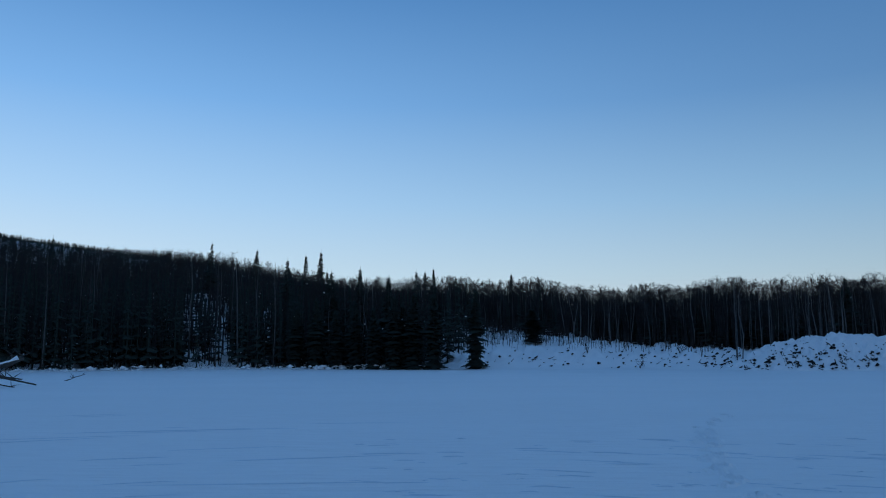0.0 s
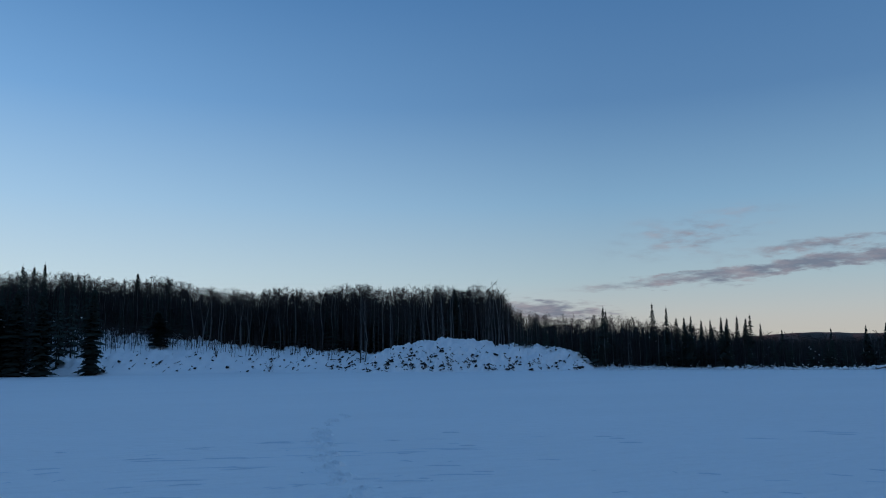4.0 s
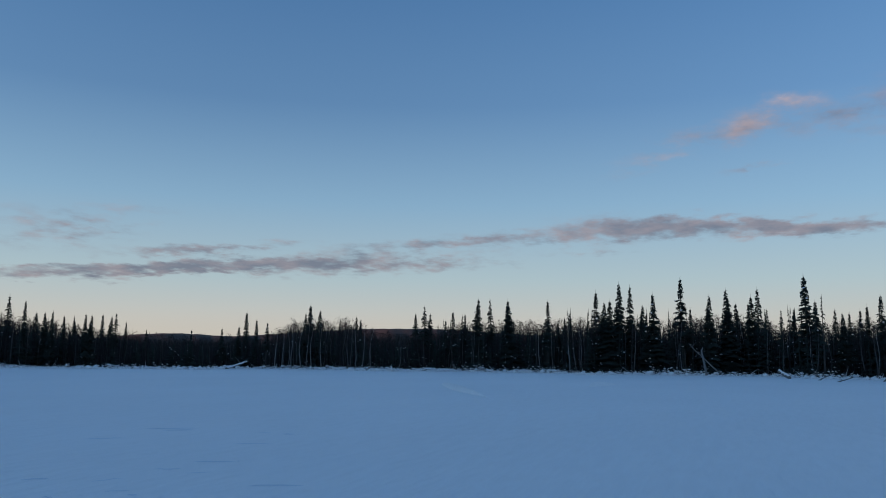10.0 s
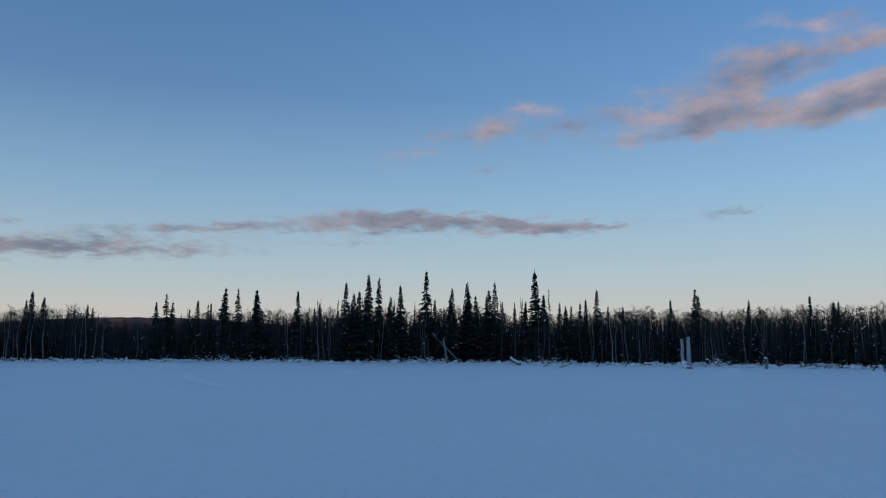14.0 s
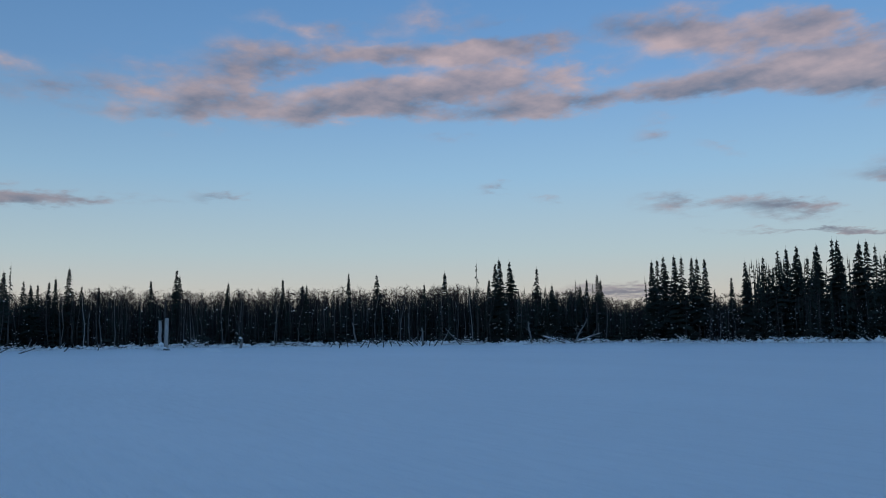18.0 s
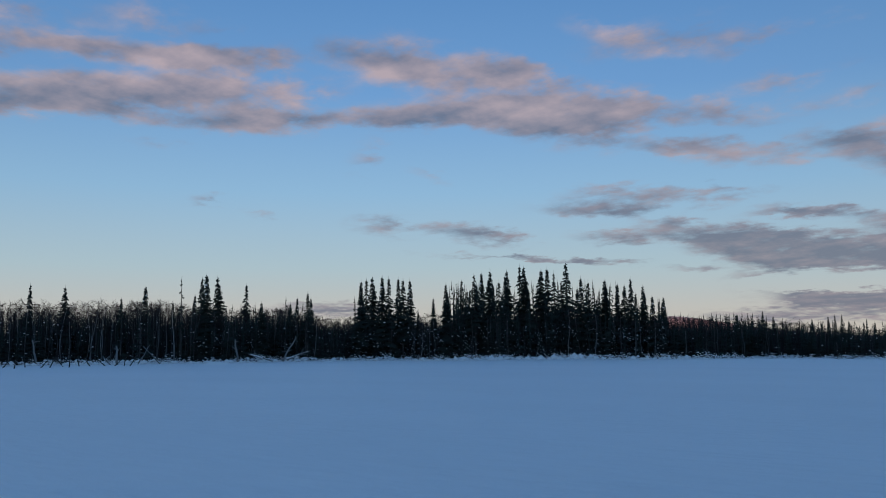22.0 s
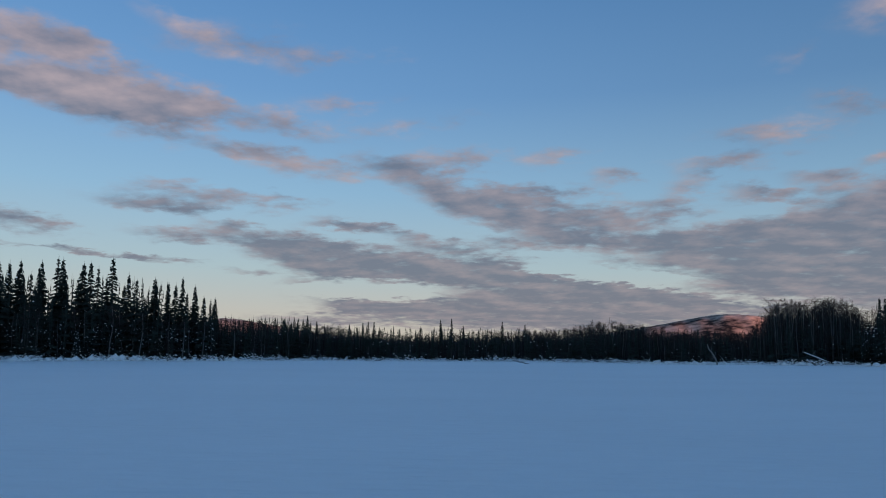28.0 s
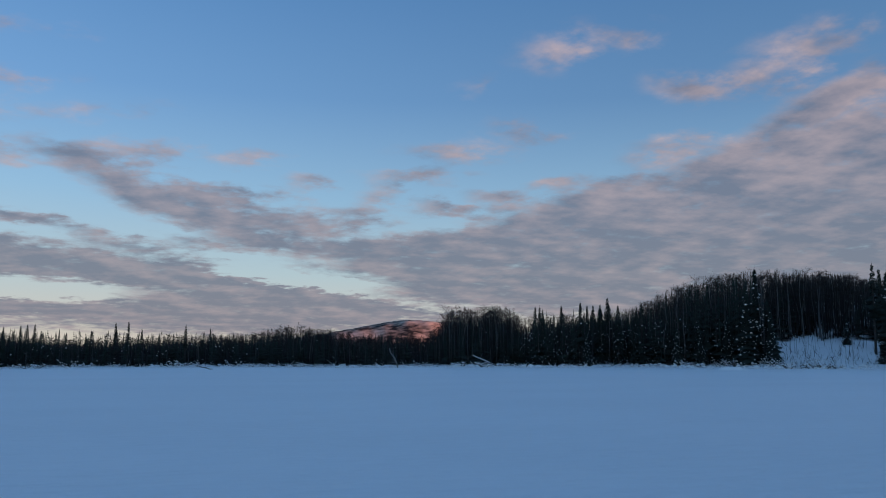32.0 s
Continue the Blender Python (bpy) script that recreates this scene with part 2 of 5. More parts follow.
cloud(-203.9, 11.04, 2.4, 0.45, -5, 0.7)
cloud(-204.3, 5.41, 5.4, 1.12, -2, 1)
cloud(-204.3, 6.19, 7.4, 1.24, 0, 0.8)
cloud(-204.8, 15.93, 2.1, 0.51, -12, 0.35)
cloud(-205.7, 15.99, 2.5, 0.56, -11, 0.3)
cloud(-206.1, 7.55, 3.9, 1.47, 2, 1)
cloud(-207.7, 12.09, 2.5, 0.37, 8, 0.6)
cloud(-208.5, 9.01, 5.3, 1.22, -1, 0.7)
cloud(-208.7, 21.58, 3.3, 1.07, 6, 0.5)
cloud(-211, 11.18, 3.2, 0.73, 8, 0.7)
cloud(-212.4, 5.28, 7.8, 1.41, -1, 1)
cloud(-213.7, 22.18, 2, 0.67, 4, 0.4)
cloud(-215.8, 14.31, 2.7, 0.63, 11, 0.7)
cloud(-216.5, 11.13, 5.4, 1.18, 2, 0.9)
cloud(-217.2, 18.27, 2.4, 0.76, -10, 0.75)
cloud(-218.3, 7.89, 9.3, 1.76, -2, 1.1)
cloud(-220.4, 13.39, 3.3, 0.69, 6, 0.6)
cloud(-221.7, 17.99, 3.3, 0.93, 3, 0.55)
cloud(-223.4, 15.37, 3.5, 0.67, 20, 0.7)
cloud(-224.6, 10.95, 6.2, 1.68, 1, 1.1)
cloud(-225.4, 20.04, 3.5, 1.06, 4, 0.65)
cloud(-225.8, 13.81, 4.4, 1.1, 15, 0.85)
cloud(-227.1, 7.42, 4.9, 1.83, -4, 1.2)
cloud(-228.3, 17.1, 2.6, 0.78, 19, 0.75)
cloud(-234.9, 9.24, 8.5, 5.05, -6, 1.2)
cloud(-207, 4.3, 8, 1.5, 0, 0.9)
cloud(-216, 5, 9, 2, 0, 0.8)

cover = wm("MAXIMUM", wm("MINIMUM", cover, 0.96), 0.0)
low = wt.nodes.new("ShaderNodeMapRange")
low.inputs[1].default_value, low.inputs[2].default_value = 19.0, 7.0
wt.links.new(elev, low.inputs[0])
torn = wm("ADD", wm("MULTIPLY_ADD", rag.outputs[0], 0.7, -0.35), wm("MULTIPLY_ADD", fine.outputs[0], 2.0, -1.0))
thick = wm("ADD", wm("MULTIPLY", cover, 1.15), torn)
veil = wt.nodes.new("ShaderNodeMapRange")
veil.interpolation_type = "SMOOTHSTEP"
veil.inputs[1].default_value, veil.inputs[2].default_value = -0.06, 1.02
wt.links.new(thick, veil.inputs[0])
veil_a = wm("MULTIPLY", wm("MULTIPLY", veil.outputs[0], wm("MULTIPLY", cover, 3.0, clamp=True)), 0.84)
# the sides of the cloud that face the low sun are warm, the thick and low parts grey
lit = wm("ADD", wm("MULTIPLY", wm("SUBTRACT", rag.outputs[0], rag_sunward.outputs[0]), 2.6), wm("MULTIPLY_ADD", fine.outputs[0], 1.0, -0.5))
grey = wm("SUBTRACT", wm("MULTIPLY_ADD", low.outputs[0], 0.36, wm("MULTIPLY_ADD", thick, 0.20, 0.33)), wm("MULTIPLY", lit, wm("MULTIPLY_ADD", low.outputs[0], -0.45, 1.0)), clamp=True)
tone = wmix(grey, (0.51, 0.40, 0.41), (0.140, 0.160, 0.228))
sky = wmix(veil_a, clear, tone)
# below the horizon the sky is the dim snow of the far plain
under = wt.nodes.new("ShaderNodeMapRange")
under.inputs[1].default_value, under.inputs[2].default_value = -3.0, -0.5
wt.links.new(elev, under.inputs[0])
sky = wmix(under.outputs[0], (0.10, 0.16, 0.26), sky)
bg = wt.nodes.new("ShaderNodeBackground")
wt.links.new(sky, bg.inputs[0])
bg.inputs[1].default_value = 1.0
wo = wt.nodes.new("ShaderNodeOutputWorld")
wt.links.new(bg.outputs[0], wo.inputs[0])


# ---------------------------------------------------------------- materials
def material(name, low_c, high_c, rough=0.8, scale=6.0, fine_scale=60.0, bump=0.3, stretch=(1, 1, 1), spread=0.25, spec=0.3, contrast=1.0):
    """A surface whose colour wanders between two tones at two scales, with relief; each object or loose piece takes its own shade."""
    m = bpy.data.materials.new(name)
    m.use_nodes = True
    nt = m.node_tree
    p = nt.nodes["Principled BSDF"]
    p.inputs["Roughness"].default_value = rough
    p.inputs["Specular IOR Level"].default_value = spec
    tc = nt.nodes.new("ShaderNodeTexCoord")
    mp = nt.nodes.new("ShaderNodeMapping")
    mp.inputs["Scale"].default_value = stretch
    nt.links.new(tc.outputs["Object"], mp.inputs[0])
    n1, n2 = nt.nodes.new("ShaderNodeTexNoise"), nt.nodes.new("ShaderNodeTexNoise")
    for n, s, d in ((n1, scale, 5), (n2, fine_scale, 4)):
        n.inputs["Scale"].default_value, n.inputs["Detail"].default_value = s, d
        nt.links.new(mp.outputs[0], n.inputs[0])
    add = nt.nodes.new("ShaderNodeMath")
    add.operation = "ADD"
    nt.links.new(n1.outputs[0], add.inputs[0])
    nt.links.new(n2.outputs[0], add.inputs[1])
    geo, info = nt.nodes.new("ShaderNodeNewGeometry"), nt.nodes.new("ShaderNodeObjectInfo")
    own = nt.nodes.new("ShaderNodeMath")
    own.operation = "ADD"
    nt.links.new(geo.outputs["Random Per Island"], own.inputs[0])
    nt.links.new(info.outputs["Random"], own.inputs[1])
    sh = nt.nodes.new("ShaderNodeMath")
    sh.operation = "MULTIPLY_ADD"
    sh.inputs[1].default_value, sh.inputs[2].default_value = spread, -spread - 0.5
    nt.links.new(own.outputs[0], sh.inputs[0])
    mixf = nt.nodes.new("ShaderNodeMath")
    mixf.operation, mixf.use_clamp = "ADD", True
    nt.links.new(add.outputs[0], mixf.inputs[0])
    nt.links.new(sh.outputs[0], mixf.inputs[1])
    mx = nt.nodes.new("ShaderNodeMix")
    mx.data_type = "RGBA"
    mx.inputs[6].default_value, mx.inputs[7].default_value = (*low_c, 1), (*high_c, 1)
    hard = nt.nodes.new("ShaderNodeMath")
    hard.operation, hard.use_clamp = "MULTIPLY_ADD", True
    hard.inputs[1].default_value, hard.inputs[2].default_value = contrast, 0.5 - 0.5 * contrast
    nt.links.new(mixf.outputs[0], hard.inputs[0])
    nt.links.new(hard.outputs[0], mx.inputs[0])
    nt.links.new(mx.outputs[2], p.inputs["Base Color"])
    if bump:
        b = nt.nodes.new("ShaderNodeBump")
        b.inputs["Strength"].default_value, b.inputs["Distance"].default_value = bump, 0.05
        nt.links.new(add.outputs[0], b.inputs["Height"])
        nt.links.new(b.outputs[0], p.inputs["Normal"])
    return m


NEEDLE = material("spruce_needles", (0.019, 0.027, 0.024), (0.046, 0.058, 0.047), 0.9, 3, 40, 0.0, spec=0.1)
BARK = material("spruce_bark", (0.035, 0.03, 0.027), (0.10, 0.09, 0.08), 0.9, 5, 50, 0.5, (1, 1, 0.2))
BIRCH = material("birch_bark", (0.05, 0.047, 0.045), (0.36, 0.345, 0.33), 0.8, 2.5, 14, 0.2, (1, 1, 3.0), 0.5)
ASPEN = material("aspen_bark", (0.032, 0.030, 0.029), (0.19, 0.18, 0.17), 0.8, 2.5, 14, 0.2, (1, 1, 3.0), 0.5)
TWIG = material("bare_twigs", (0.028, 0.022, 0.021), (0.075, 0.062, 0.056), 0.9, 4, 40, 0.0, spread=0.5, spec=0.1)
# darker version of the twigs, with the shade inside the woods in its colour
STEMS = material("shade_toned_stems", (0.014, 0.013, 0.013), (0.042, 0.037, 0.036), 0.9, 4, 40, 0.0, spread=0.5, spec=0.1)
DEADWOOD = material("weathered_wood", (0.10, 0.095, 0.09), (0.32, 0.30, 0.285), 0.85, 4, 40, 0.5, (1, 1, 0.15))
MUD = material("frozen_mud", (0.010, 0.010, 0.011), (0.038, 0.034, 0.034), 0.9, 3, 30, 0.6)
STICK = material("gnawed_sticks", (0.011, 0.011, 0.012), (0.040, 0.037, 0.037), 0.85, 5, 50, 0.4, spread=0.5)
# dark woods and snow; the snow tone already holds the red of the low sun
RIDGE = material("sun_tinted_ridge", (0.012, 0.010, 0.010), (0.58, 0.42, 0.34), 0.95, 0.009, 0.05, 0.0, (1, 1, 2.2), 0.0, contrast=2.4)
WOODS = material("far_woods", (0.018, 0.014, 0.013), (0.09, 0.065, 0.055), 0.95, 0.012, 0.06, 0.0, (1, 1, 1.6), 0.0)


def snow_material(name, tone=(0.88, 0.905, 0.94), drift=1.0):
    m = bpy.data.materials.new(name)
    m.use_nodes = True
    nt = m.node_tree
    p = nt.nodes["Principled BSDF"]
    p.inputs["Roughness"].default_value = 0.55
    p.inputs["Specular IOR Level"].default_value = 0.4
    tc = nt.nodes.new("ShaderNodeTexCoord")
    outs = []
    for scale, stretch, spin, det in ((0.10, (1, 2.2, 1), 20, 4), (1.1, (1.0, 4.5, 1), 12, 5), (26.0, (1, 1.4, 1), 12, 3)):
        mp = nt.nodes.new("ShaderNodeMapping")
        mp.inputs["Scale"].default_value = stretch
        mp.inputs["Rotation"].default_value = (0, 0, radians(spin))
        nt.links.new(tc.outputs["Object"], mp.inputs[0])
        n = nt.nodes.new("ShaderNodeTexNoise")
        n.inputs["Scale"].default_value, n.inputs["Detail"].default_value = scale, det
        nt.links.new(mp.outputs[0], n.inputs[0])
        outs.append(n.outputs[0])
    s = nt.nodes.new("ShaderNodeMath")
    s.operation = "ADD"
    nt.links.new(outs[0], s.inputs[0])
    nt.links.new(outs[1], s.inputs[1])
    mr = nt.nodes.new("ShaderNodeMapRange")
    mr.inputs[1].default_value, mr.inputs[2].default_value, mr.inputs[3].default_value, mr.inputs[4].default_value = 0.6, 1.4, 0.93, 1.0
    nt.links.new(s.outputs[0], mr.inputs[0])
    mx = nt.nodes.new("ShaderNodeMix")
    mx.data_type, mx.blend_type = "RGBA", "MULTIPLY"
    mx.inputs[0].default_value, mx.inputs[6].default_value = 1.0, (*tone, 1)
    nt.links.new(mr.outputs[0], mx.inputs[7])
    nt.links.new(mx.outputs[2], p.inputs["Base Color"])
    b1, b2 = nt.nodes.new("ShaderNodeBump"), nt.nodes.new("ShaderNodeBump")
    b1.inputs["Strength"].default_value, b1.inputs["Distance"].default_value = 0.8 * drift, 0.10
    b2.inputs["Strength"].default_value, b2.inputs["Distance"].default_value = 0.6 * drift, 0.012
    nt.links.new(outs[1], b1.inputs["Height"])
    nt.links.new(outs[2], b2.inputs["Height"])
    nt.links.new(b1.outputs[0], b2.inputs["Normal"])
    nt.links.new(b2.outputs[0], p.inputs["Normal"])
    return m


SNOW = snow_material("wind_packed_snow")
# slightly darker and bluer than the pond snow, for the ripples
BLUISH_SNOW = snow_material("bluish_snow", (0.72, 0.80, 0.88))
# loose snow, whitened so that drifts and shore lumps look more brightly lit
CLUMP = snow_material("loose_and_lit_snow", (0.93, 0.94, 0.95), 0.6)


# ---------------------------------------------------------------- mesh helpers
def tri_mesh(name, parts_list):
    """One mesh from pieces (verts n x 3, triangles m x 3)."""
    vs, fs, k = [], [], 0
    for v, f in parts_list:
        vs.append(v)
        fs.append(np.asarray(f, np.int64) + k)
        k += len(v)
    v, f = np.concatenate(vs), np.concatenate(fs)
    me = bpy.data.meshes.new(name)
    me.vertices.add(len(v))
    me.vertices.foreach_set("co", np.ascontiguousarray(v, np.float32).ravel())
    me.loops.add(f.size)
    me.loops.foreach_set("vertex_index", np.ascontiguousarray(f, np.int32).ravel())
    me.polygons.add(len(f))
    me.polygons.foreach_set("loop_start", np.arange(0, f.size, 3, dtype=np.int32))
    me.update(calc_edges=True)
    me.validate()
    return me


def put(name, pieces, mat, parent=None, label="", smooth=False):
    me = tri_mesh(name, pieces) if isinstance(pieces, list) else pieces
    if not me.materials:
        me.materials.append(mat)
    if smooth:
        me.shade_smooth()
    ob = new(name, me)
    ob.parent = parent
    if label:
        ob["label"] = label
    return ob


def spikes(a, b, r):
    """Three-sided tapering spikes from points a to b, base radius r."""
    a, b = np.asarray(a, float).reshape(-1, 3), np.asarray(b, float).reshape(-1, 3)
    r = np.broadcast_to(np.asarray(r, float), len(a))
    d = b - a
    d = d / (np.linalg.norm(d, axis=1, keepdims=True) + 1e-9)
    side = np.cross(d, np.where(np.abs(d[:, 2:3]) > 0.9, [[1.0, 0, 0]], [[0, 0, 1.0]]))
    side /= np.linalg.norm(side, axis=1, keepdims=True) + 1e-9
    up = np.cross(side, d)
    n = len(a)
    v = np.empty((n, 4, 3))
    for i, t in enumerate((0, 2.094, 4.189)):
        v[:, i] = a + r[:, None] * (math.cos(t) * side + math.sin(t) * up)
    v[:, 3] = b
    k = np.arange(n)[:, None, None] * 4
    f = (k + np.array([[0, 1, 3], [1, 2, 3], [2, 0, 3]])).reshape(-1, 3)
    return v.reshape(-1, 3), f


def tube(pts, radii, sides=6, cap=True):
    """A tapered limb along points."""
    pts = np.asarray(pts, float)
    n = len(pts)
    v = []
    for i in range(n):
        d = pts[min(i + 1, n - 1)] - pts[max(i - 1, 0)]
        d = d / (np.linalg.norm(d) + 1e-9)
        s = np.cross(d, [1, 0.1, 0] if abs(d[2]) > 0.8 else [0, 0, 1])
        s /= np.linalg.norm(s)
        u = np.cross(s, d)
        for j in range(sides):
            t = 2 * math.pi * j / sides
            v.append(pts[i] + radii[i] * (math.cos(t) * s + math.sin(t) * u))
    f = []
    for i in range(n - 1):
        for j in range(sides):
            a, b = i * sides + j, i * sides + (j + 1) % sides
            f += [(a, b, b + sides), (a, b + sides, a + sides)]
    if cap:
        v += [pts[0], pts[-1]]
        for j in range(sides):
            f.append((len(v) - 2, (j + 1) % sides, j))
            f.append((len(v) - 1, (n - 1) * sides + j, (n - 1) * sides + (j + 1) % sides))
    return np.array(v), np.array(f)


def lumps(c, size, rng, flatness=0.55):
    """Uneven low lumps (snow loads, clods) at centres c."""
    c = np.asarray(c, float).reshape(-1, 3)
    n = len(c)
    size = np.broadcast_to(np.asarray(size, float), n)
    base = np.array([(0, 0, 1)] + [(math.cos(t), math.sin(t), 0.15) for t in np.arange(6) * math.pi / 3] + [(0, 0, -0.6)], float)
    v = base[None] * (0.7 + 0.6 * rng.random((n, 8, 1))) * size[:, None, None]
    v[:, :, 2] *= flatness
    v[:, :, :2] *= (0.7 + 0.8 * rng.random((n, 1, 2)))
    v += c[:, None]
    f0 = [(0, i, i % 6 + 1) for i in range(1, 7)] + [(7, i % 6 + 1, i) for i in range(1, 7)]
    f = (np.arange(n)[:, None, None] * 8 + np.array(f0)).reshape(-1, 3)
    return v.reshape(-1, 3), f


# ---------------------------------------------------------------- the lie of the land
def knots(table, az):
    t = sorted(table)
    return np.interp(az, [p[0] for p in t], [p[1] for p in t])


SHORE = [(-300, 82), (-236, 84), (-214, 82), (-206, 79), (-196, 75.5), (-176, 76), (-160, 74), (-140, 72.5), (-120, 70.5), (-106, 71), (-95, 73), (-80, 73.5),
         (-60, 78.5), (-44, 79), (-30, 80), (-12, 80), (0, 82), (14, 89), (30, 87), (60, 80)]
LIP = [(-300, 1.5), (-232, 0.8), (-222, 0.9), (-214, 0.35), (-206, 0.12), (-42, 0.12), (-30, 1.0), (-20, 1.6), (-10, 2.1), (-5, 1.9), (1, 0.9), (4, 0.3), (30, 0.3), (60, 1.0)]
SLOPE = [(-300, 0.3), (-240, 0.22), (-222.6, 0.185), (-220, 0.12), (-214, 0.06), (-204, 0.01), (-194, 0.0), (-40, 0.0), (-30, 0.03), (-16, 0.07), (-10, 0.10), (-7, 0.12), (-3, 0.145), (1, 0.15), (5, 0.17), (17, 0.24), (30, 0.24), (60, 0.3)]
# heights above 30 and below -232 degrees are unseen, raised to shade the pond
HILL = [(-320, 95), (-290, 60), (-250, 25), (-232, 5), (-215, 0), (-18, 0), (-6, 8), (0, 14), (5, 17), (10, 21), (15, 26), (20, 30), (30, 36), (38, 58), (50, 95), (90, 95)]
CANOPY_A = [(-260, 6.5), (-240, 6), (-227.8, 4.62), (-226.9, 5.02), (-223.5, 5.42), (-219.2, 5.3), (-216.2, 4.59), (-214.3, 3.63), (-212.3, 2.86), (-208.4, 2.68),
            (-205.1, 2.49), (-204.4, 2.98), (-203.9, 3.1), (-203.1, 3.19), (-200.3, 3.11), (-199.2, 2.09), (-198.4, 0.94), (-193.6, 1.04), (-192.5, 1.31),
            (-190.5, 1.62), (-188.2, 1.7), (-185.3, 1.08), (-181.3, 1.05), (-177.2, 0.81), (-173.1, 0.69), (-169, 1.33), (-165.1, 1.59), (-163.3, 1.68), (-161.5,
            1.71), (-159.6, 2.02), (-153.7, 2.52), (-145.5, 2.2), (-139, 1.84), (-136.3, 1.97), (-134.2, 2.7), (-132.4, 2.49), (-129.4, 2.45), (-125.5, 2.99),
            (-121.6, 2.8), (-117.5, 2.84), (-113.4, 2.74), (-109.3, 2.62), (-105.7, 2.66), (-105.2, 2.5), (-102.5, 2.75)]
CANOPY_B = [(-99, 2.57), (-96.1, 2.43), (-93.5, 2.28), (-89.7, 2.93), (-85.7, 2.57), (-81.7, 2.81), (-77.6, 2.54), (-75.5, 2.63), (-71.4, 2.22), (-67.8, 1.61),
            (-65.4, 1.6), (-63.4, 2.59), (-61.1, 2.37), (-59.3, 2.35), (-57.8, 1.37), (-53.5, 1.08), (-48.5, 1.27), (-46.7, 1.44), (-43, 1.99), (-41.2, 2.35),
            (-39.2, 2.6), (-35.3, 2.68), (-33.2, 2.93), (-31.4, 3.37), (-30.6, 4.61), (-29.2, 4.84), (-26.3, 4.88), (-22.2, 4.89), (-19.7, 5.18), (-16.7, 4.57),
            (-14.8, 4.82), (-12, 4.61), (-8.8, 4.95), (-6.8, 5.44), (-3.1, 5.28), (-0.6, 5.58), (3.5, 5.38), (7.6, 5.57), (11.6, 6.24), (15.6, 7.03), (19.4,
            7.21), (23, 7.13), (26.4, 7.14), (29.7, 7.77), (34, 8), (60, 9)]
CANOPY = CANOPY_A + CANOPY_B


def smooth(x, a, b):
    x = np.clip((x - a) / (b - a), 0, 1)
    return x * x * (3 - 2 * x)


def shore_at(az):
    az = np.asarray(az, float)
    return knots(SHORE, az) + 1.1 * np.sin(np.radians(az) * 23) + 0.7 * np.sin(np.radians(az) * 51 + 1)


def ground(az, r):
    """Height of the snow at a heading (left of +y, from 60 down to -300) and distance."""
    az, r = np.asarray(az, float), np.asarray(r, float)
    s = r - shore_at(az)
    z = knots(LIP, az) * smooth(s, -1, 7) + knots(SLOPE, az) * np.clip(s - 6, 0, 50) + knots(HILL, az) * smooth(s, 50, 290)
    z = z + smooth(s, 0, 8) * (0.16 * np.sin(r * 0.9 + az * 3.1) * np.sin(az * 5.3) + 0.1 * np.sin(az * 17 + r * 0.31))
    # the open bank beside the lodge is heaped and uneven
    bank_side = smooth(az, -38, -30) * (1 - smooth(az, 0, 4)) * smooth(s, 0, 4) * (1 - smooth(s, 26, 36))
    x, y = np.radians(az) * 84.0, r
    heaps = 0.20 * np.sin(x * 1.05 + 0.6 * y) * np.sin(y * 0.8 - 0.3 * x) + 0.13 * np.sin(x * 2.3 - 1.1 * y + 1.0) + 0.10 * np.sin(x * 3.9 + 1.7 * y) * np.sin(1.3 * y + 0.5)
    return z + bank_side * heaps


def canopy(az):
    return knots(CANOPY, az)


def polar(az, r, z):
    a = np.radians(az)
    return np.stack([-np.sin(a) * r, np.cos(a) * r, z], -1)


# snow: one sheet from the camera's feet over the pond, the shore and the forest floor to the horizon
AZS = np.concatenate([np.linspace(60, 4, 100)[:-1], np.linspace(4, -40, 221)[:-1], np.linspace(-40, -300, 480)[:-1]])
RS = np.concatenate([[1.2, 2.5, 4, 6, 9, 13, 18, 24, 32, 42, 52, 60, 66], np.arange(70, 120, 0.8), np.arange(120, 130, 2.0), np.geomspace(131, 400, 22), np.geomspace(440, 4600, 12)])
ga, gr = np.meshgrid(AZS, RS)
gz = ground(ga, gr)
gv = np.concatenate([[[0, 0, 0]], polar(ga, gr, gz).reshape(-1, 3)])
na, nr = len(AZS), len(RS)
i, j = np.meshgrid(np.arange(nr - 1), np.arange(na), indexing="ij")
q = np.stack([i * na + j, i * na + (j + 1) % na, (i + 1) * na + (j + 1) % na, (i + 1) * na + j], -1).reshape(-1, 4) + 1
fan = np.stack([np.zeros(na, int), np.arange(na) + 1, (np.arange(na) + 1) % na + 1], -1)
gf = np.concatenate([q[:, [0, 2, 1]], q[:, [0, 3, 2]], fan])
sheet = put("ground", [(gv, gf[:, ::-1])], SNOW, smooth=True)
tagged(sheet, "wind-packed blue-shaded snow over a frozen pond and its shores", "snow ground", kind="structure")


